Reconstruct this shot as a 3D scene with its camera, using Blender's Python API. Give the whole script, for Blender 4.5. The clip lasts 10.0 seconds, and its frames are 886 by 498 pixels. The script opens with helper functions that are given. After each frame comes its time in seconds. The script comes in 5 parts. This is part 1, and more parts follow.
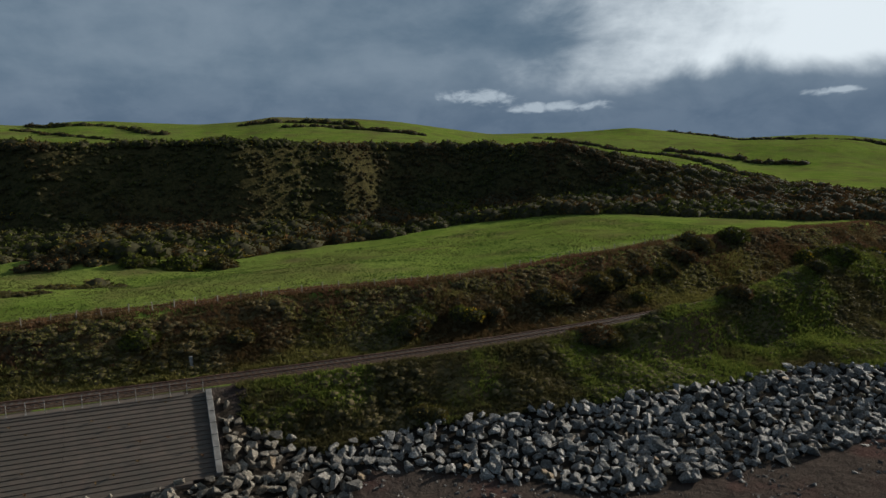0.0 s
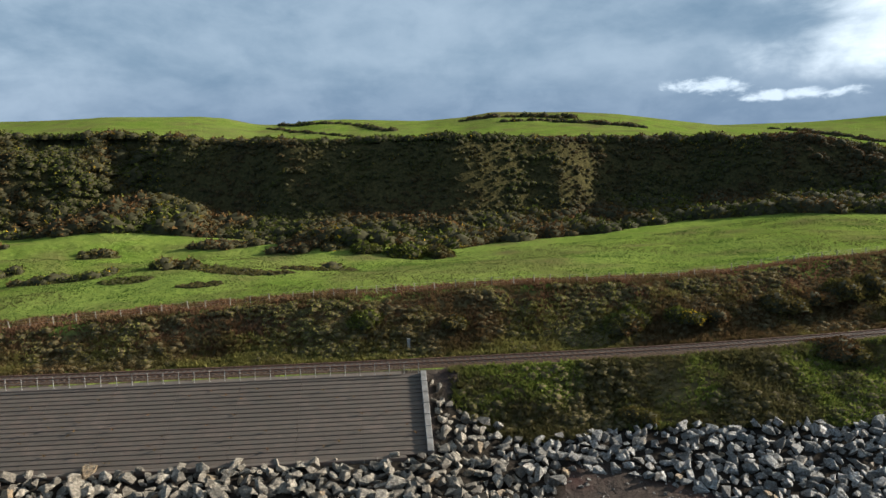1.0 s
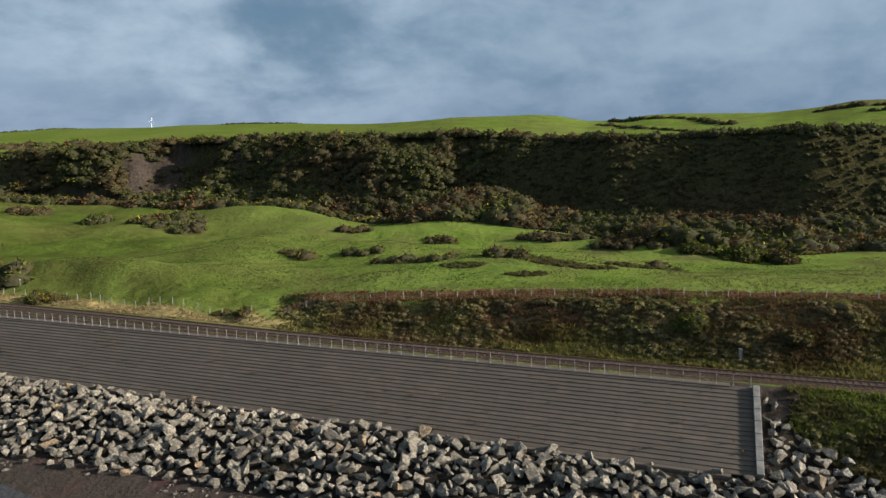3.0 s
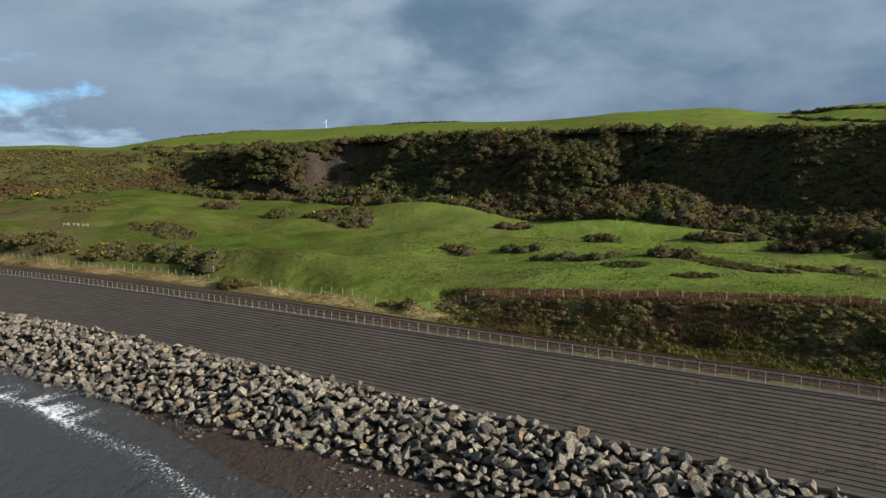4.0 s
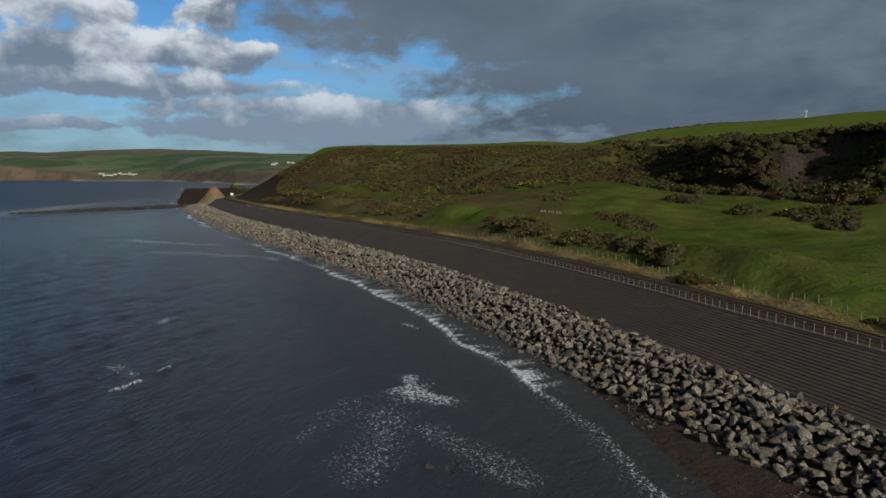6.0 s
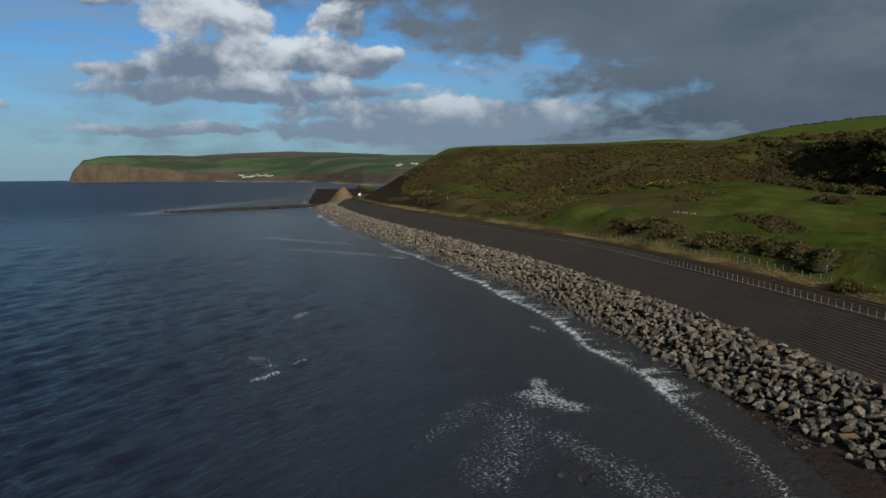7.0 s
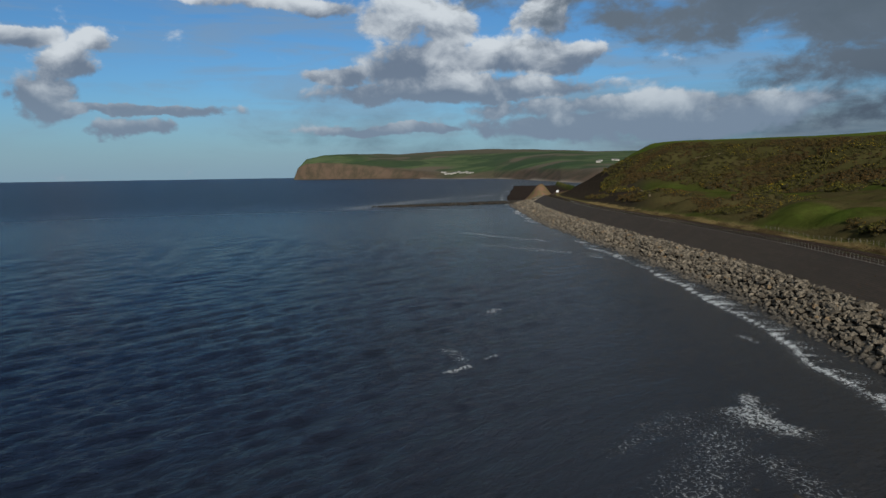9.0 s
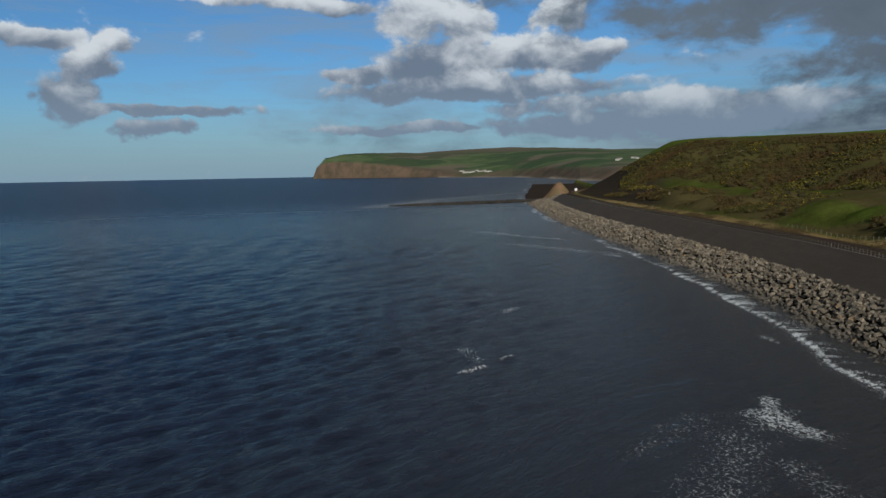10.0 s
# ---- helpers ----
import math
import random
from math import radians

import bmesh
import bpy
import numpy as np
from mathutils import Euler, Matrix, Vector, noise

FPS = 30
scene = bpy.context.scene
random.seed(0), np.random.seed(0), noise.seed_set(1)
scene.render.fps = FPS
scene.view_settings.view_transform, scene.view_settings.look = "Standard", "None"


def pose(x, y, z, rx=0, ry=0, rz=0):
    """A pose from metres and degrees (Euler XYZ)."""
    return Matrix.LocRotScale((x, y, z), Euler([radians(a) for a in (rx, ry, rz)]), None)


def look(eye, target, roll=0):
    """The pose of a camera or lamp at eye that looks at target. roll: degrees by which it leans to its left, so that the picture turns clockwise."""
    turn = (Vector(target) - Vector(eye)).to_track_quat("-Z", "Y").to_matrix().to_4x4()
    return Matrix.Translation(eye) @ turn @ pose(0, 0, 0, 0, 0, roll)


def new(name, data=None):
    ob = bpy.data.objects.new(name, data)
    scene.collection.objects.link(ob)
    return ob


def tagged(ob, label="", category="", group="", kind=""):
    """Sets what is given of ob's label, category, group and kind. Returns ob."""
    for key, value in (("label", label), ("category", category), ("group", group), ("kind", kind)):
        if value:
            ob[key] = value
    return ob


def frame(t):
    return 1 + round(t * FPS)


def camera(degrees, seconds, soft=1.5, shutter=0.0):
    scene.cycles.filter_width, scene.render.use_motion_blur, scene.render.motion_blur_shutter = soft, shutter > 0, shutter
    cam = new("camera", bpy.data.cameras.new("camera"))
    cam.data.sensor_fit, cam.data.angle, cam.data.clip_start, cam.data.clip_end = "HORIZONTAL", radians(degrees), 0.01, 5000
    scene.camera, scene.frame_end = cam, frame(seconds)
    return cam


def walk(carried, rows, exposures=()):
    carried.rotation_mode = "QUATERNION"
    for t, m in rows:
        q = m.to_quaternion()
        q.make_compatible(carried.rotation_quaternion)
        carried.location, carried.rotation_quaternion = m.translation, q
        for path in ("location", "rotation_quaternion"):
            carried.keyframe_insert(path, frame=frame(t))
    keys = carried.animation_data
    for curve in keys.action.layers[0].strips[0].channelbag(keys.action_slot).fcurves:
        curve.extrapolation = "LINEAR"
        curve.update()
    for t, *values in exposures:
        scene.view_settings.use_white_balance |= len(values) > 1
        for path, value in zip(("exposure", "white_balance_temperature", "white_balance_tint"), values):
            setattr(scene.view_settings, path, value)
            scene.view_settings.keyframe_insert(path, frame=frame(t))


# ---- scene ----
cam = camera(65.2, 10.0)
PATH = [
    (0, (-4.309, -69.467, 29.674), (-3.526, -67.639, 29.456), -1.2),
    (0.3, (-4.286, -69.424, 29.654), (-3.803, -67.512, 29.435), -1.14),
    (0.5, (-4.27, -69.396, 29.641), (-3.979, -67.43, 29.422), -1.1),
    (0.6, (-4.265, -69.386, 29.629), (-4.044, -67.411, 29.407), -1.1),
    (0.8, (-4.256, -69.365, 29.604), (-4.059, -67.387, 29.381), -1.1),
    (1, (-4.246, -69.344, 29.58), (-4.052, -67.366, 29.357), -1.1),
    (1.2, (-4.296, -69.304, 29.56), (-4.194, -67.323, 29.337), -1.1),
    (1.5, (-4.371, -69.243, 29.531), (-4.426, -67.256, 29.309), -1.1),
    (2, (-4.517, -69.117, 29.486), (-4.869, -67.16, 29.265), -0.9),
    (3.3, (-4.758, -69.037, 29.256), (-5.569, -67.223, 29.036), -0.7),
    (3.5, (-4.801, -69.033, 29.238), (-5.698, -67.259, 29.017), -0.8),
    (4, (-4.944, -69.051, 29.164), (-6.052, -67.4, 28.943), -0.8),
    (4.5, (-5.118, -69.05, 29.101), (-6.53, -67.651, 28.88), -0.6),
    (5, (-5.282, -69.004, 29.055), (-6.936, -67.9, 28.835), -0.7),
    (5.5, (-5.595, -69.06, 29.022), (-7.39, -68.206, 28.8), -0.6),
    (5.7, (-5.822, -69.166, 29.014), (-7.657, -68.403, 28.79), -0.4),
    (6.8, (-7.587, -70.17, 28.899), (-9.527, -69.734, 28.678), -0.8),
    (7, (-7.879, -70.293, 28.889), (-9.839, -69.963, 28.668), -0.7),
    (7.5, (-8.502, -70.418, 28.843), (-10.489, -70.354, 28.623), -0.7),
    (8, (-9.003, -70.357, 28.793), (-10.991, -70.373, 28.571), -0.6),
    (8.5, (-9.425, -70.19, 28.741), (-11.409, -70.309, 28.518), -0.7),
    (9, (-9.81, -69.974, 28.698), (-11.784, -70.205, 28.476), -0.9),
    (9.5, (-10.186, -69.742, 28.675), (-12.154, -70.024, 28.453), -1.1),
    (10, (-10.563, -69.51, 28.66), (-12.53, -69.794, 28.435), -1.1),
]
EXPOSURES = [(0.0, 0.62, 5900, 7), (0.5, 1.3, 5900, 7), (1.0, 1.7, 5900, 7), (2.0, 1.64, 5900, 7), (3.5, 1.34, 5900, 7), (4.5, 0.97, 5900, 7), (5.5, 0.15, 5900, 7), (7.0, -0.13, 5900, 7), (10.0, -0.2, 5900, 7)]
walk(cam, [(t, look(eye, target, roll)) for t, eye, target, roll in PATH], EXPOSURES)

# ---- sky and sun ----
SUN_EL, SUN_AZ = 20.5, 9.5        # elevation; angle from +x towards +y
sun_dir = Vector((math.cos(radians(SUN_EL)) * math.cos(radians(SUN_AZ)), math.cos(radians(SUN_EL)) * math.sin(radians(SUN_AZ)), math.sin(radians(SUN_EL))))
sun = new("sun", bpy.data.lights.new("sun", "SUN"))
sun.data.energy, sun.data.angle, sun.data.color = 5.0, radians(0.6), (1.0, 0.88, 0.72)
sun.matrix_world = look((0, 0, 0), -sun_dir)


class Nodes:
    """Short ways to make and link shader nodes."""

    def __init__(self, tree):
        self.tree = tree
        tree.nodes.clear()

    def add(self, kind, **fields):
        n = self.tree.nodes.new(kind)
        for key, value in fields.items():
            if key == "op":
                n.operation = value
            elif key == "noise_dimensions":
                n.noise_dimensions = value
            elif key == "attribute_name":
                n.attribute_name = value
        return n

    def put(self, socket, value):
        if isinstance(value, bpy.types.NodeSocket):
            self.tree.links.new(value, socket)
        else:
            socket.default_value = value

    def math(self, op, a, b=0.0, c=0.0, clamp=False):
        n = self.tree.nodes.new("ShaderNodeMath")
        n.operation, n.use_clamp = op, clamp
        self.put(n.inputs[0], a), self.put(n.inputs[1], b), self.put(n.inputs[2], c)
        return n.outputs[0]

    def vec(self, op, a, b=(0, 0, 0)):
        n = self.tree.nodes.new("ShaderNodeVectorMath")
        n.operation = op
        self.put(n.inputs[0], a)
        if op == "SCALE":
            self.put(n.inputs["Scale"], b)
        else:
            self.put(n.inputs[1], b)
        return n.outputs["Value"] if op in ("DOT_PRODUCT", "LENGTH") else n.outputs[0]

    def noise(self, vector, scale, detail=4.0, rough=0.55, warp=0.0):
        n = self.tree.nodes.new("ShaderNodeTexNoise")
        self.put(n.inputs["Vector"], vector)
        n.inputs["Scale"].default_value, n.inputs["Detail"].default_value = scale, detail
        n.inputs["Roughness"].default_value, n.inputs["Distortion"].default_value = rough, warp
        return n.outputs["Fac"]

    def ramp(self, fac, lo, hi, a=0.0, b=1.0):
        n = self.tree.nodes.new("ShaderNodeMapRange")
        n.interpolation_type = "SMOOTHSTEP"
        self.put(n.inputs["Value"], fac)
        n.inputs["From Min"].default_value, n.inputs["From Max"].default_value = lo, hi
        n.inputs["To Min"].default_value, n.inputs["To Max"].default_value = a, b
        return n.outputs[0]

    def mix(self, fac, a, b):
        n = self.tree.nodes.new("ShaderNodeMix")
        n.data_type = "RGBA"
        self.put(n.inputs[0], fac)
        self.put(n.inputs[6], (*a, 1) if isinstance(a, tuple) else a)
        self.put(n.inputs[7], (*b, 1) if isinstance(b, tuple) else b)
        return n.outputs[2]

    def attr(self, name):
        n = self.tree.nodes.new("ShaderNodeAttribute")
        n.attribute_name = name
        return n.outputs["Fac"]


# cumulus over the sea and its shore: bearing in degrees left of +y, height, half-breadth, half-height
CLOUDS = [(99.6, 0.213, 0.055, 0.037), (95.3, 0.195, 0.035, 0.033), (98.6, 0.149, 0.084, 0.033), (104.5, 0.135, 0.04, 0.014), (89.1, 0.155, 0.07, 0.025),
          (85.5, 0.161, 0.033, 0.015), (94.5, 0.112, 0.191, 0.012), (88.2, 0.209, 0.033, 0.029), (83.8, 0.085, 0.162, 0.012), (74.4, 0.078, 0.162, 0.023),
          (81.6, 0.063, 0.242, 0.01), (90.4, 0.066, 0.021, 0.013), (126.3, 0.103, 0.038, 0.028), (124.4, 0.142, 0.038, 0.02), (122.3, 0.166, 0.026, 0.012),
          (128.0, 0.171, 0.051, 0.011), (119.6, 0.084, 0.114, 0.006), (120.4, 0.061, 0.04, 0.012), (100.1, 0.059, 0.095, 0.005), (110.5, 0.224, 0.125, 0.005)]
# small sunlit clouds under the deck, the same way
SCRAPS = [((0.446, 0.889, 0.106), 0.060, 0.013), ((0.536, 0.839, 0.088), 0.085, 0.009), ((0.788, 0.608, 0.091), 0.050, 0.006)]


def make_world():
    """A Nishita sky: a soft grey deck over the land, lit through towards the sun, and open blue with cumulus over the sea."""
    world = bpy.data.worlds.new("sky")
    scene.world = world
    world.use_nodes = True
    k = Nodes(world.node_tree)
    sky = k.tree.nodes.new("ShaderNodeTexSky")
    sky.sky_type, sky.sun_disc = "NISHITA", False
    sky.sun_elevation, sky.sun_rotation = radians(SUN_EL), radians(90 - SUN_AZ)
    sky.air_density, sky.dust_density, sky.ozone_density = 1.0, 0.6, 2.0
    way = k.tree.nodes.new("ShaderNodeTexCoord").outputs["Generated"]
    sep = k.tree.nodes.new("ShaderNodeSeparateXYZ")
    k.put(sep.inputs[0], way)
    z = sep.outputs[2]

    # heaped clouds: how dense, and how high within its cloud each place lies
    wave = k.vec("MULTIPLY", way, (1.0, 1.0, 1.4))
    billow, fray = k.noise(wave, 15.0, 6.0, 0.58, 0.25), k.noise(wave, 6.0, 3.0, 0.5)
    torn = k.tree.nodes.new("ShaderNodeTexNoise")
    k.put(torn.inputs["Vector"], wave)
    torn.inputs["Scale"].default_value, torn.inputs["Detail"].default_value, torn.inputs["Roughness"].default_value = 9.0, 5.0, 0.6
    bent = k.vec("ADD", way, k.vec("MULTIPLY", k.vec("SUBTRACT", torn.outputs["Color"], (0.5, 0.5, 0.5)), (0.13, 0.13, 0.050)))
    dense, weigh, lift = None, None, None
    for bearing, up, wide, tall in CLOUDS:
        flat_r = math.sqrt(1 - up * up)
        spot = (-math.sin(radians(bearing)) * flat_r, math.cos(radians(bearing)) * flat_r, up)
        gap = k.vec("LENGTH", k.vec("MULTIPLY", k.vec("SUBTRACT", bent, spot), (1.0, 1.0, min(wide / tall, 13.0))))
        blob = k.ramp(gap, wide * 0.2, wide * 1.9)
        blob = k.math("SUBTRACT", 1.0, blob)
        rel = k.math("MULTIPLY", blob, k.math("MULTIPLY", k.math("SUBTRACT", z, up), 1.0 / max(tall, 0.016)))
        dense = blob if dense is None else k.math("SMOOTH_MAX", dense, blob, 0.15)
        weigh = blob if weigh is None else k.math("ADD", weigh, blob)
        lift = rel if lift is None else k.math("ADD", lift, rel)
    heap = k.math("ADD", dense, k.math("ADD", k.math("MULTIPLY", k.math("SUBTRACT", billow, 0.5), 1.5), k.math("MULTIPLY", k.math("SUBTRACT", fray, 0.5), 0.7)))
    heap_mask = k.ramp(heap, 0.30, 0.66)
    lit = k.math("ADD", k.math("DIVIDE", lift, k.math("ADD", weigh, 0.05)), k.math("ADD", k.math("MULTIPLY", k.math("SUBTRACT", billow, 0.5), 3.4), k.ramp(z, 0.08, 0.24, -0.35, 0.45)))
    lit = k.ramp(lit, -0.55, 1.05)
    heap_colour = k.mix(lit, (0.240, 0.290, 0.370), (0.98, 0.98, 0.97))
    heap_colour = k.mix(k.ramp(z, 0.06, 0.15, 0.75, 0.0), heap_colour, k.mix(lit, (0.310, 0.385, 0.475), (0.560, 0.625, 0.675)))
    # the deck, seen in perspective, so that its rolls close up towards the horizon
    flat = k.tree.nodes.new("ShaderNodeCombineXYZ")
    low = k.math("ADD", k.math("MAXIMUM", z, 0.0), 0.10)
    k.put(flat.inputs[0], k.math("DIVIDE", sep.outputs[0], low)), k.put(flat.inputs[1], k.math("DIVIDE", sep.outputs[1], low))
    roll = k.noise(flat.outputs[0], 0.55, 6.0, 0.55, 0.4)
    puff = k.noise(k.vec("MULTIPLY", way, (1.0, 1.0, 1.9)), 4.2, 7.0, 0.54, 0.3)
    curl = k.noise(k.vec("MULTIPLY", way, (1.0, 1.0, 1.8)), 13.0, 8.0, 0.6, 0.3)
    both_rolls = k.math("ADD", k.math("MULTIPLY", roll, 0.30), k.math("ADD", k.math("MULTIPLY", puff, 0.52), k.math("MULTIPLY", curl, 0.18)))
    edge = k.math("ADD", k.vec("DOT_PRODUCT", way, (0.2206, 0.2517, 0.9426)), k.math("ADD", k.math("MULTIPLY", k.math("SUBTRACT", both_rolls, 0.5), 0.50), k.math("MULTIPLY", k.math("SUBTRACT", curl, 0.5), 0.16)))
    deck_mask = k.ramp(edge, -0.045, 0.030)
    deck = k.mix(k.ramp(both_rolls, 0.30, 0.66), (0.125, 0.190, 0.258), (0.322, 0.382, 0.440))
    deck = k.mix(k.ramp(edge, 0.0, 0.13, 0.40, 0.0), deck, (0.46, 0.53, 0.63))
    deck = k.mix(k.ramp(z, 0.05, 0.17, 0.85, 0.0), deck, k.mix(k.ramp(curl, 0.35, 0.65), (0.135, 0.185, 0.258), (0.180, 0.232, 0.305)))
    # a thinner, paler stretch of the deck inland
    pale = k.vec("LENGTH", k.vec("SUBTRACT", way, (-0.62, 0.75, 0.24)))
    deck = k.mix(k.math("MULTIPLY", k.ramp(pale, 0.05, 0.50, 0.5, 0.0), k.ramp(both_rolls, 0.36, 0.60)), deck, (0.50, 0.56, 0.61))
    # thin places in the deck towards the sun
    sunward = k.vec("DOT_PRODUCT", way, tuple(sun_dir))
    thin = k.ramp(k.math("ADD", sunward, k.math("MULTIPLY", k.math("SUBTRACT", both_rolls, 0.5), 0.60)), 0.63, 0.84)
    thin = k.math("MULTIPLY", thin, k.ramp(k.math("ADD", z, k.math("MULTIPLY", k.math("SUBTRACT", puff, 0.5), 0.12)), 0.115, 0.150))
    deck = k.mix(thin, deck, (1.15, 1.17, 1.15))
    wisp = k.noise(k.vec("MULTIPLY", way, (1.0, 1.0, 2.4)), 26.0, 6.0, 0.62, 0.4)
    for spot, wide, tall in SCRAPS:
        gap = k.vec("LENGTH", k.vec("MULTIPLY", k.vec("SUBTRACT", way, spot), (1.0, 1.0, wide / tall)))
        deck = k.mix(k.ramp(k.math("ADD", k.ramp(gap, 0.0, wide * 1.9, 0.30, -0.30), wisp), 0.50, 0.78, 0.0, 0.65), deck, (0.78, 0.83, 0.86))
    blue = k.vec("MULTIPLY", k.vec("SCALE", sky.outputs[0], 0.16), (0.62, 0.94, 1.24))
    blue = k.mix(k.ramp(z, -0.02, 0.13, 0.85, 0.0), blue, (0.63, 0.87, 1.03))
    veil = k.math("MULTIPLY", k.ramp(k.noise(k.vec("MULTIPLY", way, (1.0, 1.0, 7.0)), 4.5, 6.0, 0.6, 0.5), 0.42, 0.62, 0.0, 0.5), k.ramp(edge, -0.34, -0.08))
    blue = k.mix(veil, blue, (0.60, 0.72, 0.84))
    # pale banks low over the land towards the open sky
    bank = k.math("MULTIPLY", k.ramp(z, 0.03, 0.13, 0.95, 0.0), k.ramp(edge, -0.26, -0.04))
    bands = k.noise(k.vec("MULTIPLY", way, (1.0, 1.0, 9.0)), 4.0, 6.0, 0.6, 0.3)
    blue = k.mix(bank, blue, k.mix(k.ramp(bands, 0.36, 0.64), (0.24, 0.315, 0.41), (0.48, 0.555, 0.62)))
    sea_sky = k.mix(heap_mask, blue, k.vec("SCALE", heap_colour, 1.65))
    both = k.mix(deck_mask, sea_sky, deck)
    bg = k.tree.nodes.new("ShaderNodeBackground")
    k.put(bg.inputs[0], both)
    bg.inputs[1].default_value = 0.46
    out = k.tree.nodes.new("ShaderNodeOutputWorld")
    k.put(out.inputs[0], bg.outputs[0])


make_world()

# ---- materials ----


def material(name, build, rough=0.9, spec=0.2, through_=0.0):
    """build(k, p, bsdf) gives the base colour and, if it likes, a height for the bump and its depth in metres."""
    m = bpy.data.materials.new(name)
    m.use_nodes = True
    k = Nodes(m.node_tree)
    bsdf = k.tree.nodes.new("ShaderNodeBsdfPrincipled")
    bsdf.inputs["Roughness"].default_value, bsdf.inputs["Specular IOR Level"].default_value = rough, spec
    out = k.tree.nodes.new("ShaderNodeOutputMaterial")
    k.put(out.inputs[0], bsdf.outputs[0])
    geo = k.tree.nodes.new("ShaderNodeNewGeometry")
    colour, height, depth = build(k, geo.outputs["Position"], bsdf)
    k.put(bsdf.inputs["Base Color"], (*colour, 1) if isinstance(colour, tuple) else colour)
    if through_:
        thin = k.tree.nodes.new("ShaderNodeBsdfTranslucent")
        k.put(thin.inputs[0], colour)
        blend = k.tree.nodes.new("ShaderNodeMixShader")
        blend.inputs[0].default_value = through_
        k.put(blend.inputs[1], bsdf.outputs[0]), k.put(blend.inputs[2], thin.outputs[0])
        k.put(out.inputs[0], blend.outputs[0])
    if height is not None:
        bump = k.tree.nodes.new("ShaderNodeBump")
        bump.inputs["Strength"].default_value, bump.inputs["Distance"].default_value = 1.0, depth
        k.put(bump.inputs["Height"], height)
        k.put(bsdf.inputs["Normal"], bump.outputs[0])
    return m


def island(k):
    return k.tree.nodes.new("ShaderNodeNewGeometry").outputs["Random Per Island"]


def each(k):
    return k.tree.nodes.new("ShaderNodeObjectInfo").outputs["Random"]


def ground_mat(k, p, b):
    wide, mid, fine = k.noise(p, 0.018, 4), k.noise(p, 0.12, 5, 0.6), k.noise(p, 1.1, 6, 0.75)
    grass = k.mix(k.ramp(mid, 0.35, 0.65), (0.084, 0.122, 0.017), (0.122, 0.154, 0.027))
    grass = k.mix(k.ramp(wide, 0.42, 0.66), grass, (0.112, 0.140, 0.030))
    grass = k.mix(k.ramp(fine, 0.44, 0.62, 0.0, 0.6), grass, (0.044, 0.074, 0.014))
    grass = k.mix(k.ramp(k.noise(p, 0.045, 5, 0.65), 0.50, 0.66, 0.0, 0.35), grass, (0.115, 0.118, 0.034))
    # rough olive turf, darkened as well for shade on slopes facing away
    grass = k.mix(k.math("MULTIPLY", k.attr("rough"), k.ramp(mid, 0.30, 0.62, 0.45, 0.95)), grass, k.mix(k.ramp(wide, 0.4, 0.6), (0.038, 0.047, 0.010), (0.060, 0.062, 0.016)))
    brown = k.mix(k.ramp(mid, 0.35, 0.65), (0.070, 0.045, 0.025), (0.088, 0.070, 0.032))
    brown = k.mix(k.ramp(fine, 0.4, 0.7), brown, (0.058, 0.052, 0.022))
    soil = k.mix(k.ramp(fine, 0.35, 0.65), (0.052, 0.039, 0.031), (0.024, 0.019, 0.015))
    dry = k.mix(k.ramp(fine, 0.3, 0.7), (0.26, 0.19, 0.085), (0.16, 0.13, 0.055))
    shingle = k.mix(k.ramp(k.noise(p, 9.0, 3, 0.7), 0.35, 0.65), (0.020, 0.017, 0.015), (0.062, 0.048, 0.039))
    shingle = k.mix(k.ramp(mid, 0.5, 0.7, 0.0, 0.6), shingle, (0.06, 0.03, 0.026))
    c = k.mix(k.attr("scrub"), grass, brown)
    # darker ground where the scrub is thick
    scrub_floor = k.mix(k.ramp(fine, 0.35, 0.65), (0.020, 0.019, 0.009), (0.052, 0.044, 0.018))
    c = k.mix(k.attr("under"), c, scrub_floor)
    c = k.mix(k.attr("dry"), c, dry)
    c = k.mix(k.attr("soil"), c, soil)
    c = k.mix(k.attr("shingle"), c, shingle)
    # near-black ground that stands in for deep shade between the boulders
    c = k.mix(k.attr("shade_tint"), c, k.mix(k.ramp(fine, 0.4, 0.6), (0.012, 0.010, 0.008), (0.024, 0.020, 0.016)))
    c = k.mix(k.attr("red"), c, k.mix(k.ramp(mid, 0.4, 0.6), (0.210, 0.125, 0.080), (0.150, 0.125, 0.062)))
    return c, k.math("ADD", k.math("MULTIPLY", fine, 0.5), k.noise(p, 0.45, 4)), 0.55


def leaf_mat(a, b, tip=None, amount=0.0, rust=(0.095, 0.066, 0.036), rust_scale=0.04):
    def build(k, p, bsdf):
        r = island(k)
        c = k.mix(r, a, b)
        if tip:
            patch = k.ramp(k.noise(p, 0.10, 3), 0.52, 0.64)
            c = k.mix(k.math("MULTIPLY", k.ramp(k.math("FRACT", k.math("MULTIPLY", r, 37.0)), 1.0 - amount, 1.0 - amount * 0.9), patch), c, tip)
        c = k.mix(k.ramp(k.noise(p, rust_scale, 4, 0.6), 0.43, 0.58, 0.0, 0.85), c, k.mix(r, rust, tuple(v * 0.55 for v in rust)))
        return c, None, 0
    return build


